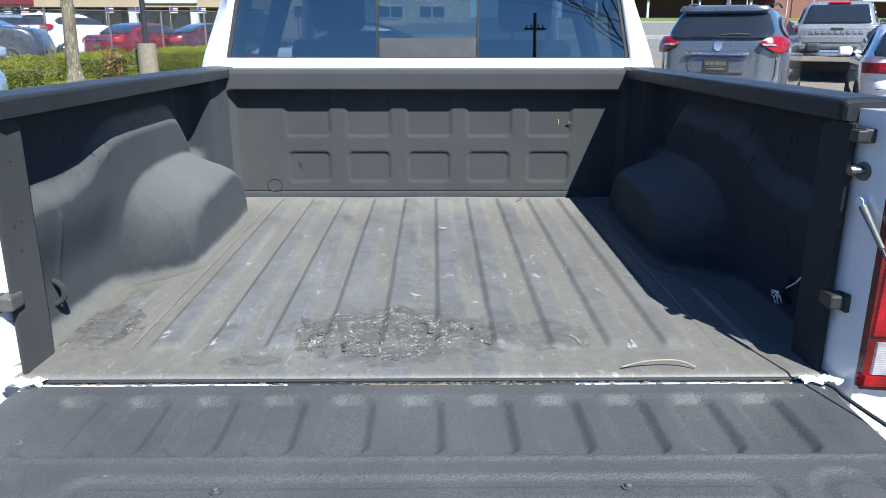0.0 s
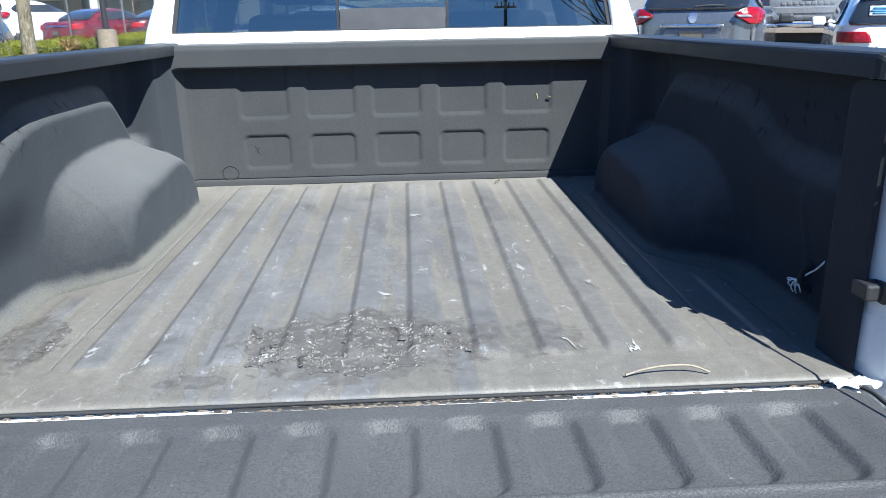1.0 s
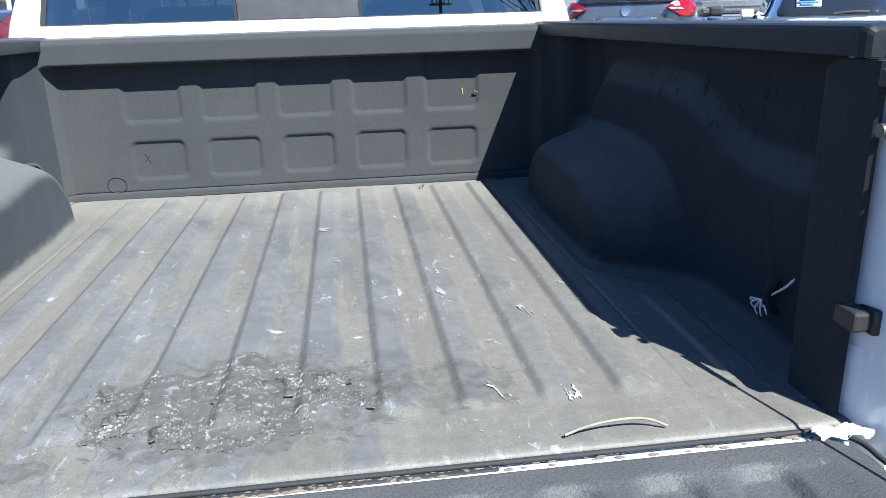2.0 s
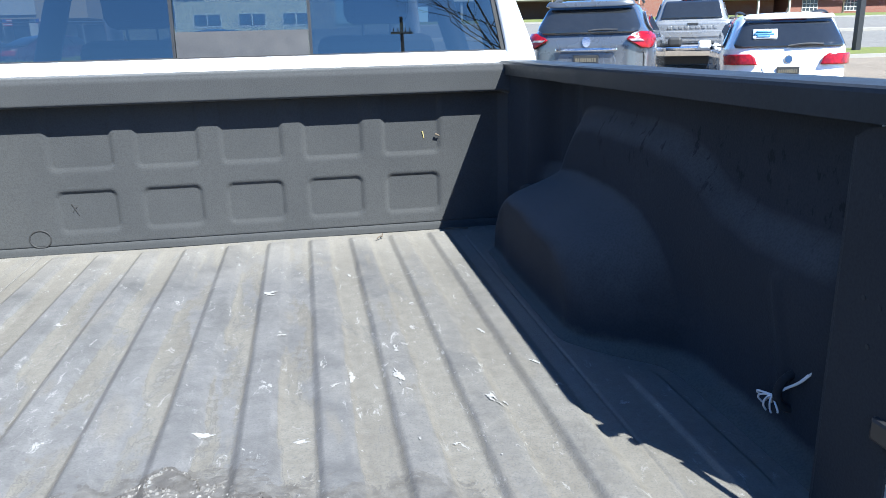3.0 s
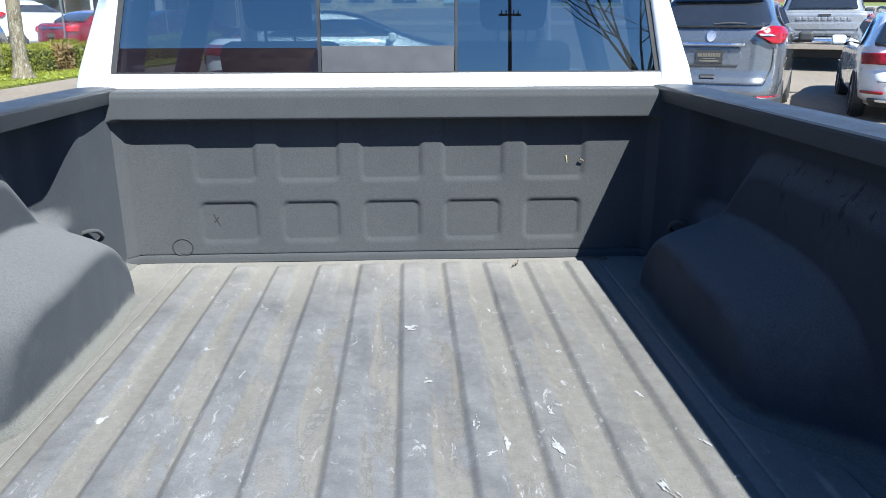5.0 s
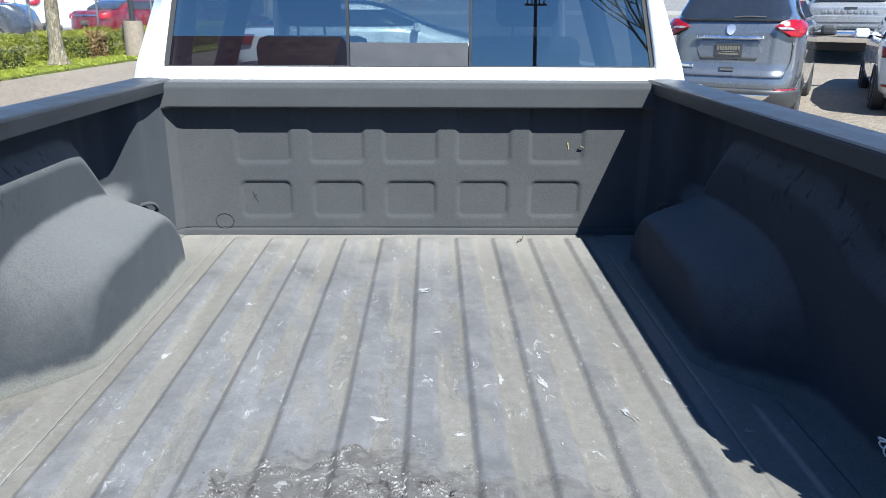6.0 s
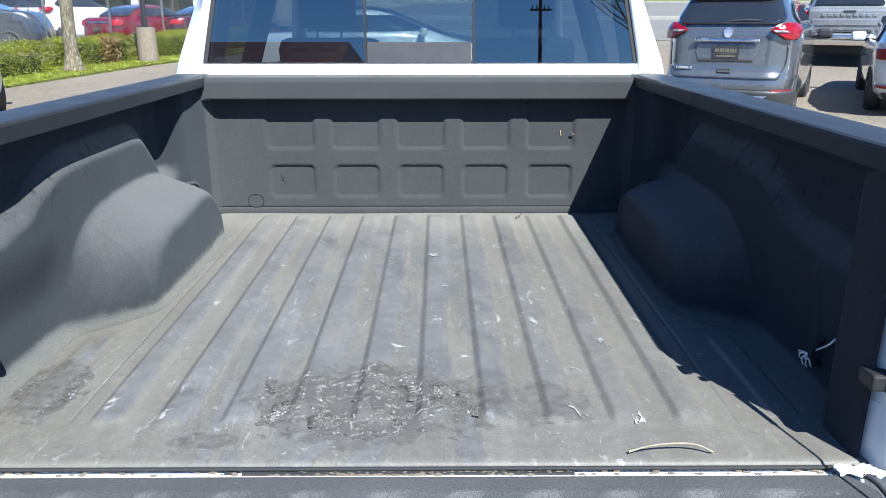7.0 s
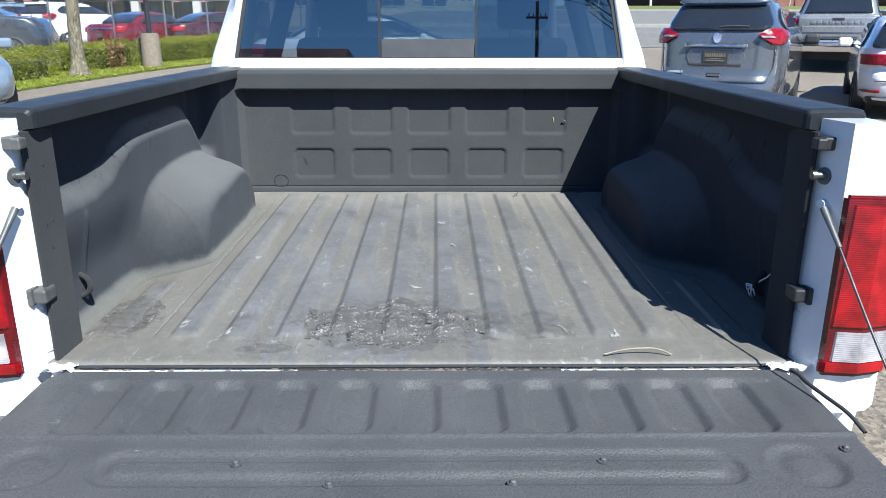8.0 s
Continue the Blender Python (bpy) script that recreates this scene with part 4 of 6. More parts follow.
def leaves(name, centres, size, material, parent, rng, label="", upright=0.0):
    """Many small folded leaves at the given centres, in one mesh."""
    n = len(centres)
    d = rng.normal(size=(n, 3))
    d[:, 2] += upright
    d /= np.linalg.norm(d, axis=1, keepdims=True)
    e = np.cross(d, rng.normal(size=(n, 3)))
    e /= np.linalg.norm(e, axis=1, keepdims=True)
    s = size * rng.uniform(0.6, 1.4, (n, 1))
    c = np.asarray(centres)
    v = np.stack([c - d * s, c + e * s * 0.45, c + d * s, c - e * s * 0.45], 1).reshape(-1, 3)
    f = np.arange(4 * n).reshape(-1, 4)
    return link_mesh(name, v, f, material, parent, label, smooth=False)


def hedge(p0, p1, depth, height, seed, bare=None):
    rng = np.random.default_rng(seed)
    a, b = np.array(p0), np.array(p1)
    length = np.linalg.norm(b - a)
    d = (b - a) / length
    nrm = np.array([-d[1], d[0]])
    root = tagged(new("hedge"), "clipped green box hedge on the grass verge", "hedge")
    n = int(length * 19000 * height)
    s, w, h = rng.uniform(0, length, n), rng.uniform(-1, 1, n), rng.uniform(0.02, 1, n)
    wob = 0.10 * np.sin(s * 3.1 + seed) + 0.06 * np.sin(s * 7.7)
    # leaves gather in the outer shell
    k = np.maximum(np.maximum(np.abs(w), h), 1 - np.minimum(s, length - s) / 1.2)
    keep = rng.uniform(size=n) < 0.10 + 0.9 * smoothstep(0.72, 0.93, k)
    s, w, h, wob = s[keep], w[keep], h[keep], wob[keep]
    x = a[0] + d[0] * s + nrm[0] * w * depth / 2 * (1 + wob * 0.6)
    y = a[1] + d[1] * s + nrm[1] * w * depth / 2 * (1 + wob * 0.6)
    z = ground_z(x, y) + 0.05 + h * height * (1 + wob * 0.5) * (1 - 0.12 * np.abs(w) ** 3) + rng.normal(0, 0.02, len(x))
    pts = np.stack([x, y, z], 1)
    if bare is not None:
        near = np.hypot(pts[:, 0] - bare[0], pts[:, 1] - bare[1]) < 0.30
        leaves("dry_patch", pts[near], 0.035, MAT["dry_leaf"], root, rng, "orange dried-out patch of leaves")["kind"] = "stuff"
        pts = pts[~near]
    leaves("foliage", pts, 0.021, MAT["hedge_leaf"], root, rng)
    bm = bmesh.new()
    r2 = random.Random(seed)
    for q in np.arange(0.2, length, 0.4)[:60]:
        bx, by = a + d * q
        bz = float(ground_z(np.array(bx), np.array(by)))
        for _ in range(3):
            rod(bm, (bx, by, bz), (bx + r2.uniform(-0.2, 0.2), by + r2.uniform(-0.2, 0.2), bz + height * 0.85), 0.018, 0.006, 5)
    part("stem", bm, MAT["twig"], root)["kind"] = "stuff"
    # dark box as core: its colour paints the shade between the leaves
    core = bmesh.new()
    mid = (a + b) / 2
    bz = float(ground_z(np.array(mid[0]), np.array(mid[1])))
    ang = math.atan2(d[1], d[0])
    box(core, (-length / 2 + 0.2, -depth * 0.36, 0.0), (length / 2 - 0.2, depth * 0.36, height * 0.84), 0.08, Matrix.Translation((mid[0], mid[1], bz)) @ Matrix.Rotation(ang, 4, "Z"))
    part("inner_leaves", core, MAT["hedge_core_shade"], root)
    return root


def vp(s, w):
    """A place on the verge: s along it, w to its left."""
    q = VP + VD * s + Vector((-VD.y, VD.x)) * w
    return (q.x, q.y)


hedge(vp(-8.0, 1.5), vp(2.4, 1.4), 1.0, 0.66, 1)
hedge(vp(3.2, 1.5), vp(5.4, 1.4), 0.9, 0.66, 2, bare=vp(4.5, 1.0))
hedge(vp(6.4, 1.5), vp(12.0, 1.4), 0.9, 0.66, 3)

rngb = np.random.default_rng(9)
q = rngb.uniform(0, 1, (42000, 2))
c0 = np.array([vp(-9 + 21 * a, -0.05 + 3.0 * b) for a, b in q])
z = ground_z(c0[:, 0], c0[:, 1]) + 0.09
tagged(leaves("grass_tufts", np.column_stack([c0, z - 0.03]), 0.032, MAT["grass_blade"], None, rngb, upright=1.2), "short bright green grass blades", "grass", kind="stuff")


# ---- verge things: tree, lamp post, fence ----
def limb(out, p, d, length, r, depth, rng, tips):
    """Tapered rings along a wandering line, with side limbs; out gathers (vertices, faces)."""
    verts, faces = out
    segs, n = 4, 7 if r > 0.03 else 4
    for k in range(segs + 1):
        side_a = d.orthogonal().normalized()
        side_b = d.cross(side_a)
        i = len(verts)
        for q in range(n):
            a = 2 * math.pi * q / n
            verts.append(p + (side_a * math.cos(a) + side_b * math.sin(a)) * r)
        if k:
            faces.extend((i - n + q, i - n + (q + 1) % n, i + (q + 1) % n, i + q) for q in range(n))
        if k == segs:
            break
        p, r = p + d * (length / segs), r * 0.86
        d = (d + Vector((rng.gauss(0, 0.13), rng.gauss(0, 0.13), rng.gauss(0.03, 0.08)))).normalized()
    # side limbs grow from the outer half
    if depth:
        base = len(verts) - n * (segs + 1)
        for k in range(2, segs + 1):
            ring = verts[base + k * n:base + (k + 1) * n]
            q = sum(ring, Vector()) / n
            e = (d + Vector((rng.gauss(0, 0.6), rng.gauss(0, 0.6), rng.gauss(0.1, 0.3)))).normalized()
            limb(out, q, e, length * rng.uniform(0.5, 0.75), r * 0.85, depth - 1, rng, tips)
    tips.append(p)


def tree(base, height, r, seed, depth, label, leafy=0, mat=None):
    rng = random.Random(seed)
    z = float(ground_z(np.array(base[0]), np.array(base[1])))
    t = tagged(new("tree"), label, "tree")
    n = 14
    rings = []
    for i in range(n):
        h = i / (n - 1)
        rr = r * (1.0 + 0.9 * max(0, 0.10 - h) / 0.10) * (1 - 0.25 * h)
        cx = 0.10 * r * math.sin(h * 6 + seed)
        rings.append([(base[0] + cx + rr * (1 + 0.07 * math.sin(3 * a + i)) * math.cos(a), base[1] + rr * (1 + 0.07 * math.cos(2 * a + i * 0.7)) * math.sin(a), z - 0.05 + h * height * 0.45) for a in np.linspace(0, 2 * math.pi, 14, endpoint=False)])
    v, f = sheet(np.array(rings), closed=True)
    link_mesh("trunk", v, f[:, ::-1], MAT["bark"], t)
    grown = ([], [])
    tips = []
    top = Vector((base[0], base[1], z + height * 0.43))
    for k in range(8):
        a = k * 2 * math.pi / 8 + rng.uniform(-0.3, 0.3)
        limb(grown, top, Vector((math.cos(a) * 0.7, math.sin(a) * 0.7, 0.9)).normalized(), height * 0.42, r * 0.5, depth, rng, tips)
    link_mesh("limbs", *grown, MAT["bark"], t)
    if leafy:
        g = np.random.default_rng(seed)
        c = np.array([tuple(p) for p in tips])
        c = np.repeat(c, leafy, 0) + g.normal(0, 0.22, (len(c) * leafy, 3))
        leaves("crown", c, 0.07, mat, t, g)
    return t


tree(vp(2.75, 0.7), 8.0, 0.155, 5, 2, "rough-barked tree with light patches on its trunk", 2, MAT["hedge_leaf"])

bx, by = vp(5.2, 0.5)
bz = float(ground_z(np.array(bx), np.array(by)))
MAT["bollard"] = plain("tan_concrete", (0.172, 0.142, 0.106), 0.9, vary=0.3, scale=14, grain=0.4)
lamp_post = tagged(new("lamp_post"), "black steel lamp post on a round concrete base", "lamp post")
bm = rod(bmesh.new(), (bx, by, bz - 0.05), (bx, by, bz + 0.90), 0.25, 0.235, 32)
bmesh.ops.bevel(bm, geom=[e for e in bm.edges if abs(e.verts[0].co.z - e.verts[1].co.z) < 1e-4], offset=0.02, segments=2, affect="EDGES")
part("concrete_base", bm, MAT["bollard"], lamp_post)
bm = rod(bmesh.new(), (bx, by, bz + 0.86), (bx, by, bz + 7.5), 0.07, 0.05, 20)
box(bm, (bx - 0.14, by - 0.14, bz + 0.89), (bx + 0.14, by + 0.14, bz + 0.93), 0.01)
part("pole", bm, MAT["black"], lamp_post)
boxed("lamp_head", (bx - 0.15, by - 0.7, bz + 7.4), (bx + 0.15, by + 0.1, bz + 7.52), MAT["black"], lamp_post, 0.03)

MAT["galv"] = plain("galvanised_steel", (0.172, 0.177, 0.177), 0.5, 0.6, vary=0.15, scale=30)
fence = tagged(new("chain_link_fence"), "galvanised chain-link fence behind the hedge", "fence")
F0, F1 = Vector(vp(-8, 3.4)), Vector(vp(20, 3.0))
fl, fd = (F1 - F0).length, (F1 - F0).normalized()


def fence_pt(s, h):
    q = F0 + fd * s
    return Vector((q.x, q.y, float(ground_z(np.array(q.x), np.array(q.y))) + h))


FH = 1.75
for s in np.arange(0.6, fl, 2.45):
    part("post", rod(bmesh.new(), fence_pt(s, -0.05), fence_pt(s, FH + 0.04), 0.03, None, 12), MAT["galv"], fence)
part("top_rail", rod(bmesh.new(), fence_pt(0, FH), fence_pt(fl, FH), 0.02, None, 10), MAT["galv"], fence)
verts, faces = [], []
side = Vector((-fd.y, fd.x, 0)) * 0.0017
for sgn in (1, -1):
    for s in np.arange(-FH, fl + FH, 0.085):
        a, b = (s, 0.05), (s + sgn * (FH - 0.05), FH)
        if sgn > 0:
            lo, hi = max(0, -a[0]), min(FH - 0.05, fl - a[0])
        else:
            lo, hi = max(0, a[0] - fl), min(FH - 0.05, a[0])
        if hi - lo < 0.1:
            continue
        p, q = fence_pt(a[0] + sgn * lo, 0.05 + lo), fence_pt(a[0] + sgn * hi, 0.05 + hi)
        up = Vector((fd.x * -sgn, fd.y * -sgn, 1)).normalized() * 0.0017
        i = len(verts)
        verts += [p + side, p + up, p - side, p - up, q + side, q + up, q - side, q - up]
        faces += [(i + k, i + (k + 1) % 4, i + 4 + (k + 1) % 4, i + 4 + k) for k in range(4)]
link_mesh("wire_mesh", verts, faces, MAT["galv"], fence, smooth=False)


# ---- cars ----
class Body:
    """A car body as a stack of rounded level slices; rear at y = 0, ground at z = 0."""

    def __init__(self, slices, n):
        self.s, self.n = np.array(slices), n

    def at(self, z):
        return [np.interp(z, self.s[:, 0], self.s[:, k]) for k in (1, 2, 3)]

    def point(self, th, z, off=0.0):
        w, yr, yf = self.at(z)
        c, l = (yr + yf) / 2, (yf - yr) / 2
        e = 2 / self.n
        s, k = np.sin(th), np.cos(th)
        return np.stack([(w + off) * np.sign(s) * np.abs(s) ** e, c - (l + off) * np.sign(k) * np.abs(k) ** e, z + 0 * th], -1)

    def th_x(self, x, z):
        w = self.at(z)[0]
        return np.sign(x) * np.arcsin(np.clip(np.abs(x) / w, 0, 1) ** (self.n / 2))

    def th_y(self, y, z, side):
        w, yr, yf = self.at(z)
        c, l = (yr + yf) / 2, (yf - yr) / 2
        k = (c - y) / l
        return side * np.arccos(np.clip(np.sign(k) * np.abs(k) ** (self.n / 2), -1, 1))

    def mesh(self, name, material, parent):
        z = []
        for a, b in zip(self.s[:-1, 0], self.s[1:, 0]):
            z += list(np.linspace(a, b, 4)[:-1])
        z = np.array(z + [self.s[-1, 0]])
        base = np.linspace(-math.pi, math.pi, 73)[:-1]
        th = base
        P = np.stack([self.point(th, np.full_like(th, q)) for q in z])
        v, f = sheet(P, closed=True)
        m = len(th)
        f = [tuple(q) for q in f] + [tuple(range(len(v) - m, len(v))), tuple(range(m))[::-1]]
        return link_mesh(name, v, f, material, parent)

    def patch(self, name, rows, material, parent, off=0.012, deep=0.03, n=20, label="", rows_n=8):
        """rows: (z, start, end); start and end are ("x", v), or ("y", v, side) round the corner."""
        zs = [r[0] for r in rows]

        def th(e, z):
            return self.th_x(e[1], z) if e[0] == "x" else self.th_y(e[1], z, e[2])
        P = []
        for z in np.linspace(zs[0], zs[-1], rows_n):
            a = np.interp(z, zs, [th(r[1], r[0]) for r in rows])
            b = np.interp(z, zs, [th(r[2], r[0]) for r in rows])
            t = np.linspace(a, b, n)
            P.append(self.point(t, np.full_like(t, z), off))
        v, f = sheet(np.array(P))
        ob = link_mesh(name, v, f, material, parent, label)
        return thick(ob, deep, -1)


def X(v):
    return ("x", v)


def Y(v, side):
    return ("y", v, side)


def car_paint(name, colour, metal=0.35):
    return plain(name, colour, 0.28, metal, vary=0.05, scale=3, coat=1.0)


MAT["car_glass"] = plain("dark_car_glass", (0.014, 0.016, 0.019), 0.04, vary=0.2, scale=1.2, coat=1.0)
MAT["car_trim"] = plain("car_trim", (0.03, 0.031, 0.033), 0.5)
MAT["plate"] = plain("plate_black", (0.03, 0.03, 0.03), 0.4)
MAT["plate_bar"] = plain("plate_bars", (0.112, 0.101, 0.0761), 0.5)
MAT["emblem_blue"] = plain("emblem_blue", (0.03, 0.07, 0.16), 0.3)
MAT["sticker"] = plain("sticker_white", (0.455, 0.4875, 0.52), 0.5)
MAT["sticker_blue"] = plain("sticker_blue", (0.0507, 0.152, 0.279), 0.5)


def plate(car, body, z, w=0.31, h=0.155, x0=0.0, off=0.03, rise=0.0):
    y = float(body.point(np.array(0.0), z, 0)[1]) - off
    z += rise
    p = boxed("dealer_plate", (x0 - w / 2, y - 0.012, z - h / 2), (x0 + w / 2, y + 0.03, z + h / 2), MAT["plate"], car, 0.006, "black plate with pale unreadable lines")
    bm = bmesh.new()
    for k in range(9):
        box(bm, (x0 - w * 0.42 + k * w * 0.094, y - 0.016, z - 0.005), (x0 - w * 0.42 + k * w * 0.094 + w * 0.07, y - 0.008, z + h * 0.26))
    box(bm, (x0 - w * 0.36, y - 0.016, z - h * 0.36), (x0 + w * 0.36, y - 0.008, z - h * 0.24))
    box(bm, (x0 - w * 0.25, y - 0.016, z - h * 0.17), (x0 + w * 0.25, y - 0.008, z - h * 0.12))
    part("lettering", bm, MAT["plate_bar"], p)
    return p


def car_wheels(car, body, ys, r, track):
    for s in (1, -1):
        for y in ys:
            wheel(car, s * track, y, r, r, 0.21, s, MAT["alloy"], MAT["tyre"])
            bm = rod(bmesh.new(), (s * (track - 0.05), y, r + 0.02), (s * (track + 0.085), y, r + 0.02), r + 0.06, None, 32)
            part("wheel_arch", bm, MAT["car_trim"], car)


def mirrors(car, w, y, z, material):
    for s in (1, -1):
        m = Matrix.Translation((s * (w + 0.12), y, z))
        body_ = part("wing_mirror", box(bmesh.new(), (-0.11, -0.06, -0.08), (0.11, 0.07, 0.08), 0.045, m, 3), material, car)
        part("mirror_arm", rod(bmesh.new(), (s * (w - 0.05), y + 0.03, z - 0.06), (s * (w + 0.06), y, z - 0.05), 0.03), MAT["car_trim"], body_)


def put(car, x, y, heading, pitch=0.0):
    z = float(ground_z(np.array(x), np.array(y)))
    car.matrix_basis = pose(x, y, z, pitch, 0, -heading)
    return car


def crossover(paint, label):
    """Silver compact sport-utility seen from behind."""
    car = tagged(new("parked_suv"), label, "car")
    b = Body([(0.24, 0.78, 0.22, 4.40), (0.32, 0.86, 0.08, 4.56), (0.46, 0.90, 0.03, 4.62), (0.60, 0.91, 0.01, 4.63), (0.70, 0.915, 0.03, 4.6), (0.74, 0.915, 0.075, 4.58), (0.88, 0.92, 0.085, 4.46), (1.0, 0.92, 0.09, 4.25), (1.06, 0.905, 0.10, 3.75), (1.10, 0.865, 0.11, 3.45), (1.22, 0.79, 0.17, 3.2), (1.38, 0.725, 0.27, 2.9), (1.52, 0.67, 0.36, 2.6), (1.58, 0.63, 0.36, 2.45), (1.63, 0.56, 0.38, 2.3), (1.665, 0.43, 0.55, 2.05), (1.675, 0.25, 0.9, 1.7)], 6.5)
    b.mesh("body", paint, car)
    b.patch("rear_window", [(1.12, X(-0.60), X(0.60)), (1.16, X(-0.69), X(0.69)), (1.22, X(-0.70), X(0.70)), (1.50, X(-0.59), X(0.59)), (1.545, X(-0.54), X(0.54))], MAT["car_glass"], car, 0.008)
    b.patch("spoiler", [(1.555, X(-0.55), X(0.55)), (1.60, X(-0.51), X(0.51))], paint, car, 0.05, 0.06)
    b.patch("brake_light", [(1.562, X(-0.16), X(0.16)), (1.588, X(-0.16), X(0.16))], MAT["dark_lens"], car, 0.056, 0.03)
    for s in (1, -1):
        def reach(x, y):
            return (X(x), Y(y, 1)) if s > 0 else (Y(y, -1), X(-x))
        b.patch("tail_light", [(0.963, *reach(0.74, 0.30)), (1.018, *reach(0.60, 0.40)), (1.048, *reach(0.53, 0.46)), (1.078, *reach(0.57, 0.50)), (1.128, *reach(0.69, 0.40))], MAT["red_lens"], car, 0.014, 0.04, 24, rows_n=14)
        b.patch("indicator", [(1.030, *((X(0.585), X(0.74)) if s > 0 else (X(-0.74), X(-0.585)))), (1.053, *((X(0.56), X(0.70)) if s > 0 else (X(-0.70), X(-0.56))))], MAT["clear_lens"], car, 0.034, 0.03)
        b.patch("reflector", [(0.50, *((X(0.64), X(0.85)) if s > 0 else (X(-0.85), X(-0.64)))), (0.56, *((X(0.62), X(0.85)) if s > 0 else (X(-0.85), X(-0.62))))], MAT["red_lens"], car, 0.018, 0.03)
        b.patch("side_window", [(1.13, *((Y(0.75, 1), Y(3.2, 1)) if s > 0 else (Y(3.2, -1), Y(0.75, -1)))), (1.30, *((Y(0.65, 1), Y(2.95, 1)) if s > 0 else (Y(2.95, -1), Y(0.65, -1)))), (1.47, *((Y(0.95, 1), Y(2.6, 1)) if s > 0 else (Y(2.6, -1), Y(0.95, -1))))], MAT["car_glass"], car, 0.006, 0.02, 24)
        tube("roof_rail", [(s * 0.60, 0.75, 1.655), (s * 0.62, 1.2, 1.70), (s * 0.60, 2.2, 1.675)], 0.018, MAT["car_trim"], car)
    b.patch("lower_cladding", [(0.27, Y(0.65, -1), Y(0.65, 1)), (0.45, Y(0.58, -1), Y(0.58, 1)), (0.55, Y(0.50, -1), Y(0.50, 1))], MAT["car_trim"], car, 0.012, 0.04, 50)
    b.patch("skid_plate", [(0.43, X(-0.50), X(0.50)), (0.49, X(-0.58), X(0.58))], MAT["chrome"], car, 0.024, 0.03)
    b.patch("plate_recess", [(0.80, X(-0.36), X(0.36)), (0.86, X(-0.42), X(0.42)), (0.94, X(-0.36), X(0.36))], paint, car, -0.004, 0.01)
    b.patch("chrome_strip", [(0.948, X(-0.42), X(0.42)), (0.968, X(-0.42), X(0.42))], MAT["chrome"], car, 0.024, 0.03)
    b.patch("tailgate_gap", [(0.688, X(-0.70), X(0.70)), (0.698, X(-0.70), X(0.70))], MAT["car_trim"], car, 0.004, 0.01)
    for s in (1, -1):
        b.patch("tailgate_gap", [(0.69, X(s * 0.70), X(s * 0.71)), (0.80, X(s * 0.775), X(s * 0.785)), (0.93, X(s * 0.775), X(s * 0.785))], MAT["car_trim"], car, 0.003, 0.008, 3)
    b.patch("handle_recess", [(0.725, X(-0.09), X(0.09)), (0.755, X(-0.09), X(0.09))], MAT["car_trim"], car, 0.006, 0.01)
    yy = float(b.point(np.array(0.0), 1.03)[1])
    part("emblem", rod(bmesh.new(), (0, yy + 0.01, 1.035), (0, yy - 0.018, 1.035), 0.062, 0.058, 28), MAT["chrome"], car)
    b.patch("badge", [(0.745, X(-0.66), X(-0.44)), (0.765, X(-0.66), X(-0.44))], MAT["chrome"], car, 0.006, 0.01)
    tube("wiper", [(0.02, 0.105, 1.175), (0.18, 0.10, 1.19), (0.42, 0.11, 1.185)], 0.016, MAT["car_trim"], car)
    bm = prism(bmesh.new(), [(0.55, 1.66), (0.62, 1.735), (0.70, 1.74), (0.78, 1.672)], "x", -0.02, 0.02)
    part("antenna_fin", bm, paint, car)
    old = [0.0, 0.24, 0.45, 0.69, 0.74, 0.865, 0.96, 1.035, 1.13, 1.545, 1.675, 1.8]
    newz = [0.0, 0.24, 0.43, 0.68, 0.77, 1.01, 1.17, 1.27, 1.365, 1.70, 1.81, 1.93]
    for o in car.children_recursive:
        co = np.empty(len(o.data.vertices) * 3)
        o.data.vertices.foreach_get("co", co)
        co = co.reshape(-1, 3)
        co[:, 2] = np.interp(co[:, 2], old, newz)
        co[:, 0] *= 0.94
        o.data.vertices.foreach_set("co", co.ravel())
        o.data.update()
    plate(car, b, 0.865, w=0.33, h=0.17, off=0.012, rise=0.145)
    car_wheels(car, b, (0.92, 3.62), 0.355, 0.755)
    mirrors(car, 0.90, 3.1, 1.2, MAT["car_trim"])
    return car


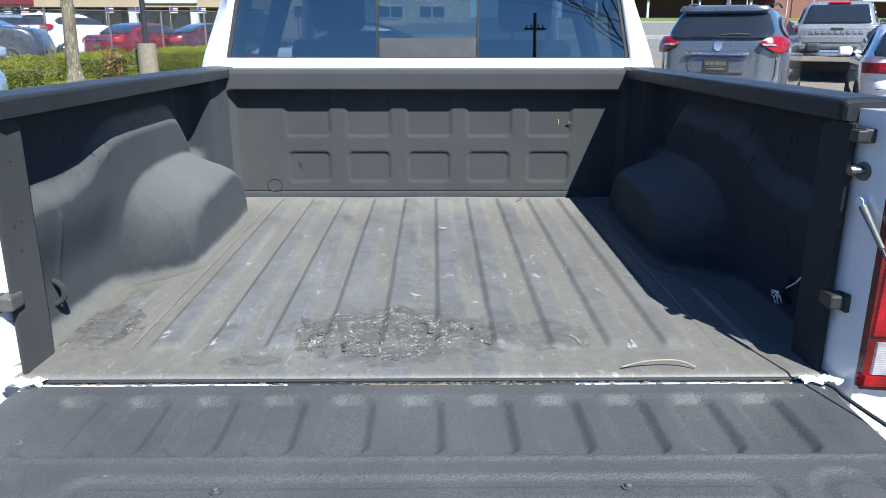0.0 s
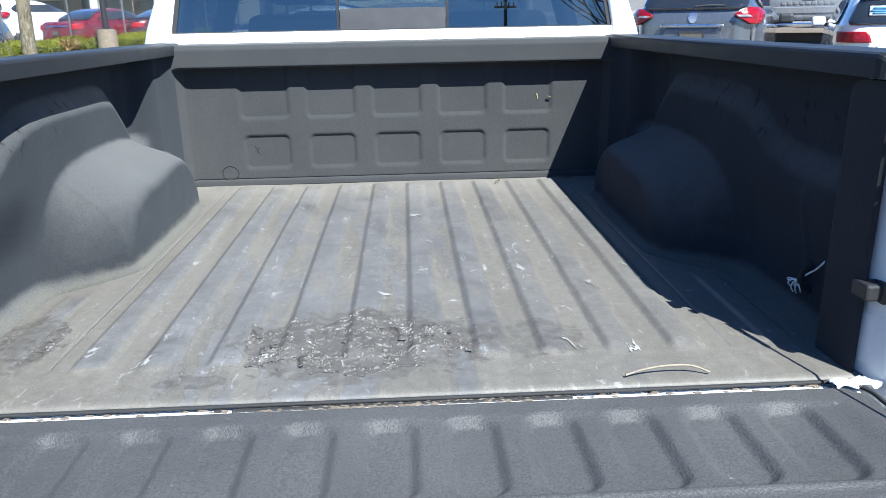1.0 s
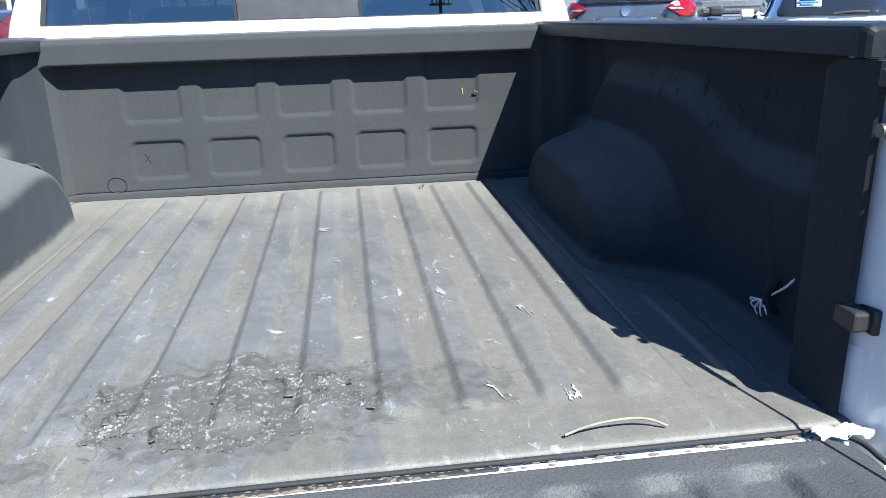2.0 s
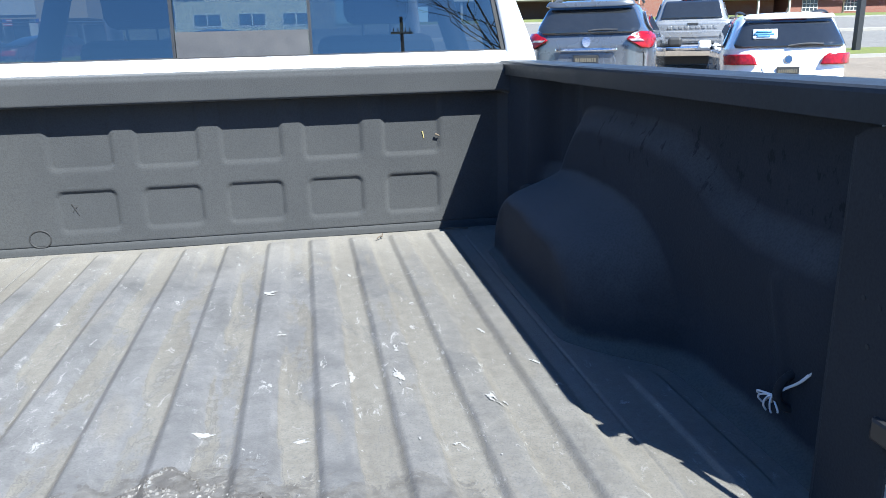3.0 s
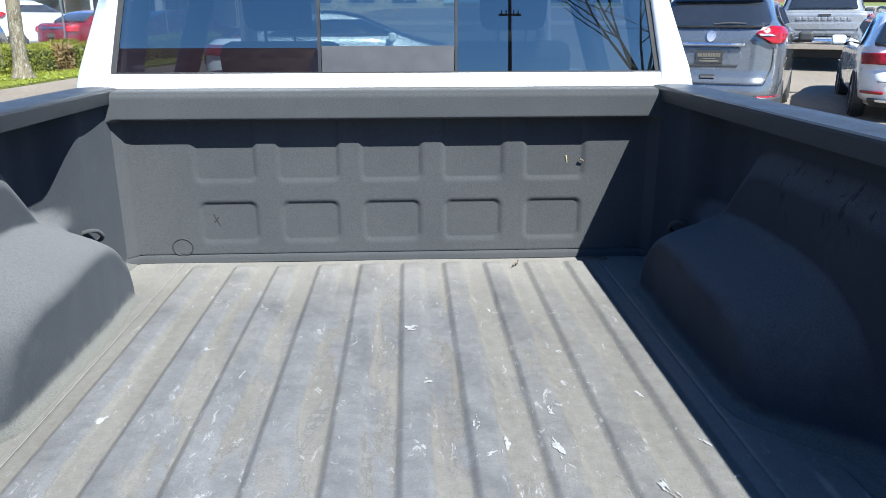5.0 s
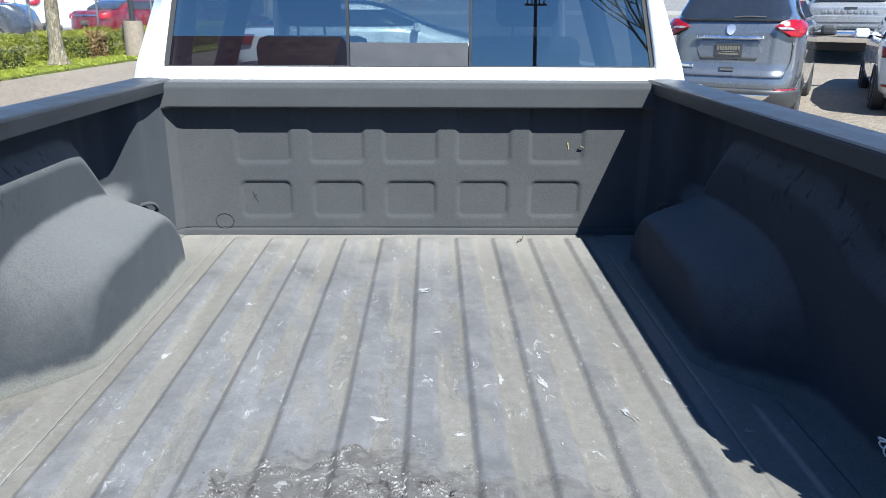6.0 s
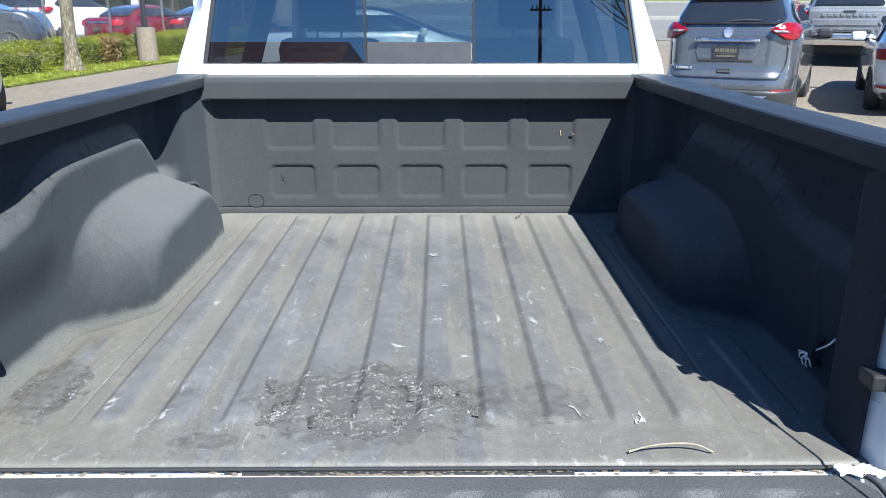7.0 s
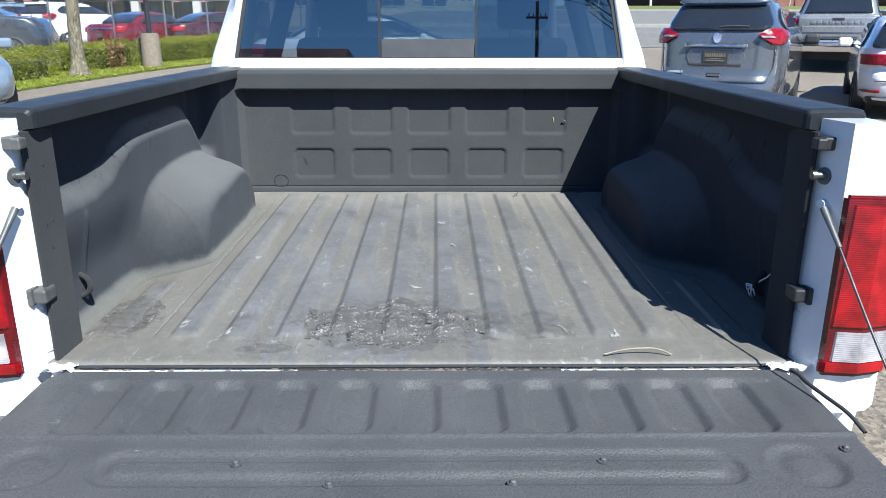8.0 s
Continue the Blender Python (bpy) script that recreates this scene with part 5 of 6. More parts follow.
def wagon(paint, label):
    car = tagged(new("parked_wagon"), label, "car")
    b = Body([(0.20, 0.76, 0.20, 4.35), (0.30, 0.86, 0.06, 4.5), (0.42, 0.885, 0.02, 4.56), (0.56, 0.895, 0.0, 4.57), (0.64, 0.90, 0.02, 4.53), (0.68, 0.90, 0.055, 4.5), (0.80, 0.90, 0.07, 4.4), (0.92, 0.89, 0.09, 4.0), (0.98, 0.875, 0.11, 3.5), (1.10, 0.82, 0.21, 3.15), (1.25, 0.755, 0.35, 2.8), (1.36, 0.70, 0.42, 2.5), (1.42, 0.64, 0.44, 2.3), (1.455, 0.52, 0.60, 2.1), (1.468, 0.26, 0.9, 1.8)], 6)
    b.mesh("body", paint, car)
    win = b.patch("rear_window", [(0.985, X(-0.72), X(0.72)), (1.03, X(-0.735), X(0.735)), (1.31, X(-0.60), X(0.60)), (1.345, X(-0.57), X(0.57))], MAT["car_glass"], car, 0.008)
    b.patch("spoiler", [(1.36, X(-0.56), X(0.56)), (1.405, X(-0.52), X(0.52))], paint, car, 0.055, 0.06)
    b.patch("brake_light", [(1.352, X(-0.22), X(0.22)), (1.372, X(-0.22), X(0.22))], MAT["dark_lens"], car, 0.060, 0.03)
    st = b.patch("sticker", [(1.10, X(-0.48), X(-0.16)), (1.22, X(-0.47), X(-0.15))], MAT["sticker"], car, 0.035, 0.03, 8, "white window sticker with blue unreadable lines")
    for zz, a, c in ((1.185, -0.42, -0.22), (1.15, -0.45, -0.19), (1.122, -0.42, -0.25)):
        b.patch("sticker_line", [(zz, X(a), X(c)), (zz + 0.018, X(a), X(c))], MAT["sticker_blue"], st, 0.06, 0.03, 6)
    for s in (1, -1):
        b.patch("tail_light", [(0.755, *((X(0.42), Y(0.35, 1)) if s > 0 else (Y(0.35, -1), X(-0.42)))), (0.86, *((X(0.46), Y(0.40, 1)) if s > 0 else (Y(0.40, -1), X(-0.46)))), (0.90, *((X(0.52), Y(0.42, 1)) if s > 0 else (Y(0.42, -1), X(-0.52))))], MAT["red_lens"], car, 0.014, 0.04, 24)
        b.patch("reflector", [(0.385, *((X(0.56), X(0.80)) if s > 0 else (X(-0.80), X(-0.56)))), (0.415, *((X(0.56), X(0.80)) if s > 0 else (X(-0.80), X(-0.56))))], MAT["red_lens"], car, 0.014, 0.03)
        b.patch("exhaust_trim", [(0.275, *((X(0.34), X(0.60)) if s > 0 else (X(-0.60), X(-0.34)))), (0.315, *((X(0.30), X(0.64)) if s > 0 else (X(-0.64), X(-0.30))))], MAT["chrome"], car, 0.022, 0.03)
        b.patch("side_window", [(0.985, *((Y(0.70, 1), Y(3.2, 1)) if s > 0 else (Y(3.2, -1), Y(0.70, -1)))), (1.15, *((Y(0.75, 1), Y(2.9, 1)) if s > 0 else (Y(2.9, -1), Y(0.75, -1)))), (1.32, *((Y(0.95, 1), Y(2.5, 1)) if s > 0 else (Y(2.5, -1), Y(0.95, -1))))], MAT["car_glass"], car, 0.006, 0.02, 24)
        tube("roof_rail", [(s * 0.58, 0.70, 1.44), (s * 0.60, 1.0, 1.475), (s * 0.60, 1.9, 1.48), (s * 0.56, 2.3, 1.44)], 0.018, MAT["car_trim"], car)
    b.patch("diffuser", [(0.22, X(-0.66), X(0.66)), (0.32, X(-0.72), X(0.72))], MAT["car_trim"], car, 0.010, 0.03)
    b.patch("plate_recess", [(0.55, X(-0.30), X(0.30)), (0.72, X(-0.36), X(0.36))], paint, car, -0.002, 0.01)
    b.patch("tailgate_gap", [(0.535, X(-0.66), X(0.66)), (0.545, X(-0.66), X(0.66))], MAT["car_trim"], car, 0.003, 0.008)
    plate(car, b, 0.655, off=0.02)
    yy = float(b.point(np.array(0.0), 0.83)[1])
    part("emblem", rod(bmesh.new(), (0, yy + 0.01, 0.83), (0, yy - 0.016, 0.83), 0.062, 0.058, 28), MAT["chrome"], car)
    part("emblem_face", rod(bmesh.new(), (0, yy, 0.83), (0, yy - 0.019, 0.83), 0.048, 0.048, 28), MAT["emblem_blue"], car)
    tube("wiper", [(-0.02, 0.075, 1.01), (0.2, 0.075, 1.035), (0.46, 0.085, 1.03)], 0.015, MAT["car_trim"], car)
    bm = rod(bmesh.new(), (0, 0.70, 1.45), (0, 0.60, 1.51), 0.012, 0.005, 8)
    part("antenna", bm, MAT["car_trim"], car)
    for o in car.children_recursive:
        co = np.empty(len(o.data.vertices) * 3)
        o.data.vertices.foreach_get("co", co)
        co = co.reshape(-1, 3)
        co[:, 0] *= 0.94
        o.data.vertices.foreach_set("co", co.ravel())
        o.data.update()
    car_wheels(car, b, (0.95, 3.6), 0.325, 0.745)
    mirrors(car, 0.84, 2.95, 1.0, paint)
    return car


def parked_pickup(paint, label):
    car = tagged(new("parked_pickup"), label, "pickup truck")
    b = Body([(0.48, 0.90, 0.02, 5.6), (0.60, 0.99, 0.0, 5.75), (0.72, 1.0, 0.0, 5.8), (0.75, 1.0, 0.10, 5.8), (1.0, 1.01, 0.09, 5.7), (1.24, 1.0, 0.08, 5.5), (1.285, 0.985, 0.09, 5.0), (1.29, 0.93, 1.85, 4.6), (1.45, 0.86, 1.95, 4.2), (1.75, 0.77, 2.15, 3.7), (1.86, 0.70, 2.3, 3.4), (1.90, 0.5, 2.6, 3.2)], 9)
    b.mesh("body", paint, car)
    b.patch("rear_window", [(1.36, X(-0.74), X(0.74)), (1.78, X(-0.62), X(0.62))], MAT["car_glass"], car, 0.01)
    b.patch("brake_light", [(1.815, X(-0.24), X(0.24)), (1.845, X(-0.24), X(0.24))], MAT["red_lens"], car, 0.02)
    b.patch("tailgate", [(0.77, X(-0.80), X(0.80)), (1.02, X(-0.80), X(0.80)), (1.26, X(-0.80), X(0.80))], paint, car, 0.02, 0.03)
    b.patch("tailgate_panel", [(0.90, X(-0.72), X(0.72)), (1.05, X(-0.72), X(0.72))], paint, car, 0.032, 0.03)
    bm = bmesh.new()
    for k in range(9):
        box(bm, (-0.56 + k * 0.127, 0.02, 1.10), (-0.56 + k * 0.127 + 0.09, 0.09, 1.165), 0.008)
    part("embossed_marks", bm, paint, car)
    b.patch("handle", [(1.19, X(-0.12), X(0.12)), (1.235, X(-0.12), X(0.12))], MAT["car_trim"], car, 0.03, 0.03)
    for s in (1, -1):
        b.patch("tail_light", [(0.86, *((X(0.84), Y(0.24, 1)) if s > 0 else (Y(0.24, -1), X(-0.84)))), (1.23, *((X(0.84), Y(0.24, 1)) if s > 0 else (Y(0.24, -1), X(-0.84))))], MAT["red_lens"], car, 0.02, 0.05, 16)
        b.patch("side_window", [(1.36, *((Y(2.15, 1), Y(4.2, 1)) if s > 0 else (Y(4.2, -1), Y(2.15, -1)))), (1.74, *((Y(2.3, 1), Y(3.65, 1)) if s > 0 else (Y(3.65, -1), Y(2.3, -1))))], MAT["car_glass"], car, 0.008, 0.02)
    b.patch("bumper", [(0.50, X(-0.93), X(0.93)), (0.70, X(-0.94), X(0.94))], MAT["chrome"], car, 0.06, 0.08)
    b.patch("bumper_step", [(0.60, X(-0.45), X(0.45)), (0.70, X(-0.45), X(0.45))], MAT["car_trim"], car, 0.066, 0.05)
    plate(car, b, 0.61, off=0.075)
    car_wheels(car, b, (1.15, 4.85), 0.40, 0.86)
    mirrors(car, 1.03, 3.95, 1.33, MAT["car_trim"])
    boxed("underbody", (-0.70, 1.0, 0.24), (0.70, 5.3, 0.60), MAT["car_trim"], car, 0.02)
    return car


def sedan(paint, label):
    car = tagged(new("parked_sedan"), label, "car")
    b = Body([(0.22, 0.78, 0.2, 4.6), (0.34, 0.88, 0.05, 4.8), (0.50, 0.91, 0.0, 4.86), (0.68, 0.915, 0.02, 4.82), (0.76, 0.912, 0.03, 4.66), (0.85, 0.905, 0.05, 4.25), (0.96, 0.89, 0.10, 3.8), (1.03, 0.86, 0.22, 3.62), (1.05, 0.83, 0.75, 3.56), (1.20, 0.76, 1.05, 3.2), (1.36, 0.68, 1.5, 2.8), (1.43, 0.58, 1.8, 2.5), (1.45, 0.3, 2.0, 2.3)], 5.5)
    b.mesh("body", paint, car)
    b.patch("rear_window", [(1.07, X(-0.66), X(0.66)), (1.36, X(-0.54), X(0.54))], MAT["car_glass"], car, 0.01)
    b.patch("chrome_strip", [(0.86, X(-0.5), X(0.5)), (0.90, X(-0.5), X(0.5))], MAT["chrome"], car, 0.012)
    for s in (1, -1):
        b.patch("tail_light", [(0.76, *((X(0.50), Y(0.35, 1)) if s > 0 else (Y(0.35, -1), X(-0.50)))), (0.93, *((X(0.56), Y(0.42, 1)) if s > 0 else (Y(0.42, -1), X(-0.56))))], MAT["red_lens"], car, 0.014, 0.04, 20)
        b.patch("side_window", [(1.07, *((Y(1.1, 1), Y(3.4, 1)) if s > 0 else (Y(3.4, -1), Y(1.1, -1)))), (1.34, *((Y(1.65, 1), Y(2.75, 1)) if s > 0 else (Y(2.75, -1), Y(1.65, -1))))], MAT["car_glass"], car, 0.008, 0.02)
    b.patch("lower_trim", [(0.24, Y(0.6, -1), Y(0.6, 1)), (0.34, Y(0.6, -1), Y(0.6, 1))], MAT["car_trim"], car, 0.008, 0.03, 40)
    plate(car, b, 0.66)
    car_wheels(car, b, (1.0, 3.85), 0.33, 0.80)
    mirrors(car, 0.89, 3.25, 1.05, paint)
    return car


SILVER = car_paint("silver_paint", (0.106, 0.114, 0.127), 0.5)
PEARL = car_paint("light_silver_paint", (0.213, 0.218, 0.228), 0.35)
WHITE = car_paint("white_car_paint", (0.70, 0.705, 0.71), 0.0)
RED = car_paint("red_paint", (0.117, 0.00304, 0.00913), 0.2)
MAROON = car_paint("maroon_paint", (0.038, 0.00406, 0.0101), 0.2)
GREY = car_paint("slate_paint", (0.0355, 0.0406, 0.0507), 0.2)
ICE = car_paint("ice_blue_paint", (0.183, 0.228, 0.274), 0.3)
DARK = car_paint("dark_paint", (0.0152, 0.0177, 0.0228), 0.3)

put(crossover(SILVER, "silver grey sport-utility car parked on the lot"), 3.82, 8.98, 29)
put(wagon(WHITE, "white station wagon with a rear window sticker"), 6.76, 8.92, 26)
put(parked_pickup(PEARL, "light silver pickup truck parked by the road"), 9.2, 16.2, 27)
put(crossover(WHITE, "white sport-utility car behind the fence"), -15.5, 28.5, 20)
put(crossover(ICE, "pale silver sport-utility car behind the fence"), -18.6, 30.0, 20)
put(sedan(MAROON, "dark maroon sedan in the far row behind the fence"), -15.0, 34.6, 20)
put(crossover(GREY, "slate grey sport-utility car behind the fence"), -17.0, 23.2, 80)
put(sedan(RED, "bright red sedan behind the fence"), -11.5, 25.2, 21)
put(sedan(MAROON, "maroon sedan behind the fence"), -10.0, 27.2, 42)
put(sedan(DARK, "dark sedan parked ahead beyond the cab"), -3.8, 16.5, 80)
put(sedan(WHITE, "white sedan parked ahead beyond the cab"), -3.6, 13.6, 80)
put(sedan(ICE, "pale blue sedan standing beside the verge"), -9.7, 12.7, 140)


# ---- wear and loose bits in the bed ----
def patch_material():
    m, nt, bsdf, co = shell("peeled_liner")
    a = noise_tex(nt, co, 22, 7, 0.7, distort=1.2)
    b = noise_tex(nt, co, 75, 5, 0.7)
    c = mix(nt, ramp(nt, a, [(0.36, 0.0), (0.64, 1.0)]), (0.048, 0.0435, 0.0395), (0.090, 0.0850, 0.0795))
    c = mix(nt, ramp(nt, b, [(0.64, 0.0), (0.72, 0.6)]), c, (0.213, 0.203, 0.193))
    c = mix(nt, ramp(nt, a, [(0.33, 0.85), (0.40, 0.0)]), c, (0.0177, 0.0152, 0.0137))
    nt.links.new(c, bsdf.inputs["Base Color"])
    bsdf.inputs["Roughness"].default_value = 0.55
    bump(nt, bsdf, b, 0.35, 0.003)
    return m


MAT["peel"] = patch_material()
# near-black for the crack faces: the shade down there is put into the colour
MAT["crack_shade"] = plain("painted_crack_shade", (0.045, 0.040, 0.036), 0.85, vary=0.4, scale=50)
# pale flakes and curled rims, with their glint painted in as colour
MAT["flake_glint"] = plain("pale_flake_glint", (0.147, 0.144, 0.139), 0.45, vary=0.35, scale=70)
MAT["scuff"] = plain("pale_scuff", (0.215, 0.213, 0.208), 0.8, vary=0.4, scale=90)


def fbm(x, y, scale, octaves=4, seed=0.0):
    out, amp = np.zeros_like(x), 1.0
    for o in range(octaves):
        k = scale * 2 ** o
        out += amp * np.vectorize(lambda a, b: noise.noise((a, b, seed + 7.3 * o)))(x * k, y * k)
        amp *= 0.55
    return out


def floor_height(x, y):
    end = smoothstep(0.115, 0.165, y) * (1 - smoothstep(1.61, 1.655, y))
    return 0.010 * ribs(x, -0.600, 0.056, 0.019, 10) * end


def peeled(name, cx, cy, rx, ry, seed, height, label, nx=200, ny=110, cell=60.0):
    """A torn, lifted area of liner: tilted flakes with open cracks between and a ragged edge."""
    x, y = np.linspace(cx - rx * 1.3, cx + rx * 1.3, nx), np.linspace(max(0.03, cy - ry * 1.4), cy + ry * 1.4, ny)
    X_, Y_ = np.meshgrid(x, y, indexing="ij")
    n1, n2 = fbm(X_, Y_, 11, 4, seed), fbm(X_, Y_, 48, 3, seed + 3)
    d = np.sqrt(((X_ - cx) / rx) ** 2 + ((Y_ - cy) / ry) ** 2)
    mask = 1.0 - d ** 2 + 0.80 * n1 + 0.25 * n2
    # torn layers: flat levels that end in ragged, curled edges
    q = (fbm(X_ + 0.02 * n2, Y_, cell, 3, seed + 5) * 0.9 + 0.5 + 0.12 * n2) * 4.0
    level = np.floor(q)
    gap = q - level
    lift = np.clip(level, 0, 4) * 0.22 + 0.75 * np.exp(-((gap - 0.10) / 0.07) ** 2) * (fbm(X_, Y_, 30, 2, seed + 9) > -0.1)
    pale = np.where((gap > 0.03) & (gap < 0.17), 1.1, 0.0) + 1.2 * fbm(X_, Y_, 26, 3, seed + 13)
    h = smoothstep(0.05, 0.35, mask)
    body = np.clip(lift, 0.0, 2.0)
    Z_ = floor_height(X_, Y_) + 0.0014 + height * h * body + 0.0006 * h * n2
    Z_ = np.where(mask < 0.07, floor_height(X_, Y_) - 0.002, Z_)
    v, f = sheet(np.stack([X_, Y_, Z_], -1))
    kf = (mask > 0.03).reshape(-1)[f].all(1)
    ob = link_mesh(name, v, f[kf], MAT["peel"], bed_floor, label, smooth=False)
    ob.data.materials.append(MAT["crack_shade"])
    ob.data.materials.append(MAT["flake_glint"])
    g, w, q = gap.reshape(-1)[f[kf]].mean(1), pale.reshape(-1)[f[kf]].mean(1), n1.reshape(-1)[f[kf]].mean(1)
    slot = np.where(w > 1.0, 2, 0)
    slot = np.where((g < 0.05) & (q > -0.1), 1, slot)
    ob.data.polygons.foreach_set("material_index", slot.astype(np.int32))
    return ob


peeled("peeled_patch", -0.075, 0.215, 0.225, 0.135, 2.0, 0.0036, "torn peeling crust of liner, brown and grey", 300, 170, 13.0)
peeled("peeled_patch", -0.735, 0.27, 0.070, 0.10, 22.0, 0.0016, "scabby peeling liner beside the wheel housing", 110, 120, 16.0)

# curled scraps standing up from the torn area
rnd = random.Random(11)
for k in range(12):
    px, py = rnd.gauss(-0.08, 0.12), rnd.gauss(0.18, 0.06)
    if py < 0.05:
        continue
    w, l, lift = rnd.uniform(0.006, 0.016), rnd.uniform(0.008, 0.022), rnd.uniform(0.001, 0.004)
    a = rnd.uniform(0, 2 * math.pi)
    rows = []
    for i in range(4):
        u = i / 3
        rows.append([(px + math.cos(a) * (u * l) - math.sin(a) * q * w * (1 - 0.3 * u), py + math.sin(a) * (u * l) + math.cos(a) * q * w * (1 - 0.3 * u), 0.007 + lift * u ** 1.6) for q in (-0.5, 0.1, 0.5)])
    v, f = sheet(np.array(rows))
    thick(link_mesh("curled_scrap", v, f, MAT["peel"], bed_floor), 0.0012)


def scuff(x, y, length, width, angle, seed):
    """A thin irregular smear of pale residue on the floor."""
    r = random.Random(seed)
    n = 18
    ca, sa = math.cos(angle), math.sin(angle)
    ring = []
    for i in range(n):
        t = 2 * math.pi * i / n
        k = r.uniform(0.55, 1.15)
        u, w = math.cos(t) * length / 2 * k, math.sin(t) * width / 2 * r.uniform(0.5, 1.2)
        ring.append((x + u * ca - w * sa, y + u * sa + w * ca))
    X_, Y_ = np.array([p[0] for p in ring] + [x]), np.array([p[1] for p in ring] + [y])
    Z_ = floor_height(X_, Y_) + 0.0012
    v = np.stack([X_, Y_, Z_], -1)
    f = [(i, (i + 1) % n, n) for i in range(n)]
    return link_mesh("pale_smear", v, f, MAT["scuff"], bed_floor, smooth=False)


SMEARS = [(0.452, 0.475, 0.055, 0.016, 2.0), (0.448, 0.138, 0.045, 0.018, 1.4), (-0.58, 0.19, 0.10, 0.02, 1.1), (0.055, 1.13, 0.035, 0.028, 0.5), (0.31, 0.72, 0.045, 0.012, 1.3),
          (0.17, 0.69, 0.05, 0.012, 1.5), (0.215, 0.62, 0.07, 0.01, 1.45), (0.18, 0.585, 0.05, 0.01, 0.4), (0.30, 0.60, 0.075, 0.010, 1.75), (0.34, 0.16, 0.075, 0.014, 2.2),
          (-0.46, 0.16, 0.05, 0.02, 0.9), (0.555, 0.60, 0.03, 0.010, 2.0), (0.50, 0.80, 0.03, 0.008, 1.9), (-0.40, 1.05, 0.05, 0.010, 1.2), (-0.52, 0.75, 0.05, 0.010, 1.2),
          (0.08, 0.86, 0.03, 0.012, 0.8), (-0.03, 0.47, 0.04, 0.012, 0.2), (0.13, 0.42, 0.03, 0.014, 0.3), (0.36, 0.36, 0.02, 0.012, 0.0), (-0.30, 0.90, 0.035, 0.008, 1.4),
          (0.66, 0.43, 0.022, 0.012, 0.4), (0.57, 0.50, 0.02, 0.012, 0.2), (0.38, 1.0, 0.02, 0.008, 1.0), (0.25, 1.25, 0.03, 0.008, 1.5), (-0.10, 1.2, 0.03, 0.008, 0.3)]


def smear(x, y, length, width, angle, seed):
    """A broken, ragged smear of pale residue."""
    n, m = 52, 24
    u, w = np.meshgrid(np.linspace(-0.7, 0.7, n) * length * 1.25, np.linspace(-1.1, 1.1, m) * width * 1.2, indexing="ij")
    ca, sa = math.cos(angle), math.sin(angle)
    px, py = x + u * ca - w * sa, y + u * sa + w * ca
    mask = 0.75 - (u / (length * 0.62)) ** 2 - (w / (width * 0.8)) ** 2 + 1.6 * fbm(u * 0.45 + seed, w * 1.6, 95, 4, seed * 1.7)
    v, f = sheet(np.stack([px, py, floor_height(px, py) + 0.0012 + 0.0004 * np.clip(mask, 0, 1)], -1))
    kf = (mask.reshape(-1)[f] > 0.38).all(1)
    if kf.sum() > 3:
        link_mesh("pale_smear", v, f[kf], MAT["scuff"], bed_floor, smooth=False)


for i, q in enumerate(SMEARS):
    smear(*q, i)
tube("floor_seam", [(-0.632, 0.15, 0.0015), (-0.632, 0.8, 0.0015), (-0.634, 1.66, 0.0012)], 0.0005, MAT["scuff"], bed_floor)
rnd = random.Random(21)
for i in range(90):
    scuff(rnd.uniform(-0.6, 0.56), rnd.uniform(0.05, 1.6), rnd.uniform(0.003, 0.010), rnd.uniform(0.0015, 0.004), rnd.gauss(1.57, 0.7), 100 + i)

MAT["scratch"] = plain("scratch_bare", (0.254, 0.233, 0.183), 0.7, vary=0.3, scale=60)
SCRATCHES = [(((0.641, 0.142), (0.632, 0.122), (0.627, 0.098), (0.625, 0.070)), 0.0016)]
# pale scratches on the wheel housing
for path, r in SCRATCHES:
    tube("pale_scratch", [(-side_x(py, pz) + 0.0006, py, pz) for py, pz in path], r, MAT["scratch"], side_left)

# dry stick by the sill
MAT["stick"] = plain("dry_stick", (0.213, 0.183, 0.137), 0.85, vary=0.35, scale=80)
stick = tube("dry_stick", [(0.388, 0.026, 0.006), (0.42, 0.032, 0.012), (0.47, 0.036, 0.016), (0.51, 0.034, 0.014), (0.537, 0.026, 0.005)], 0.0019, MAT["stick"])
tagged(stick, "short bent dry stick lying on the bed floor edge", "stick")

# knotted string on the tie-down loop
MAT["string"] = plain("white_string", (0.58, 0.58, 0.585), 0.9, vary=0.15, scale=80)
string = tagged(new("knotted_string"), "frayed white string knotted on the tie-down loop", "string")
tube("strand", [(0.826, 0.176, 0.196), (0.824, 0.192, 0.160), (0.818, 0.214, 0.124), (0.808, 0.236, 0.102), (0.801, 0.252, 0.086), (0.803, 0.258, 0.070)], 0.0017, MAT["string"], string)
tube("strand", [(0.828, 0.178, 0.194), (0.826, 0.198, 0.156), (0.818, 0.220, 0.120), (0.806, 0.244, 0.096), (0.800, 0.262, 0.076), (0.806, 0.276, 0.064)], 0.0015, MAT["string"], string)
for k, (dy, dz) in enumerate(((0.026, -0.018), (0.012, -0.026), (-0.004, -0.024), (-0.022, -0.016), (0.030, -0.008))):
    tube("strand", [(0.802, 0.254, 0.084), (0.797, 0.254 + dy * 0.5, 0.084 + dz * 0.2), (0.796, 0.254 + dy, 0.082 + dz * 0.7), (0.801, 0.256 + dy * 0.8, 0.080 + dz)], 0.0015, MAT["string"], string)

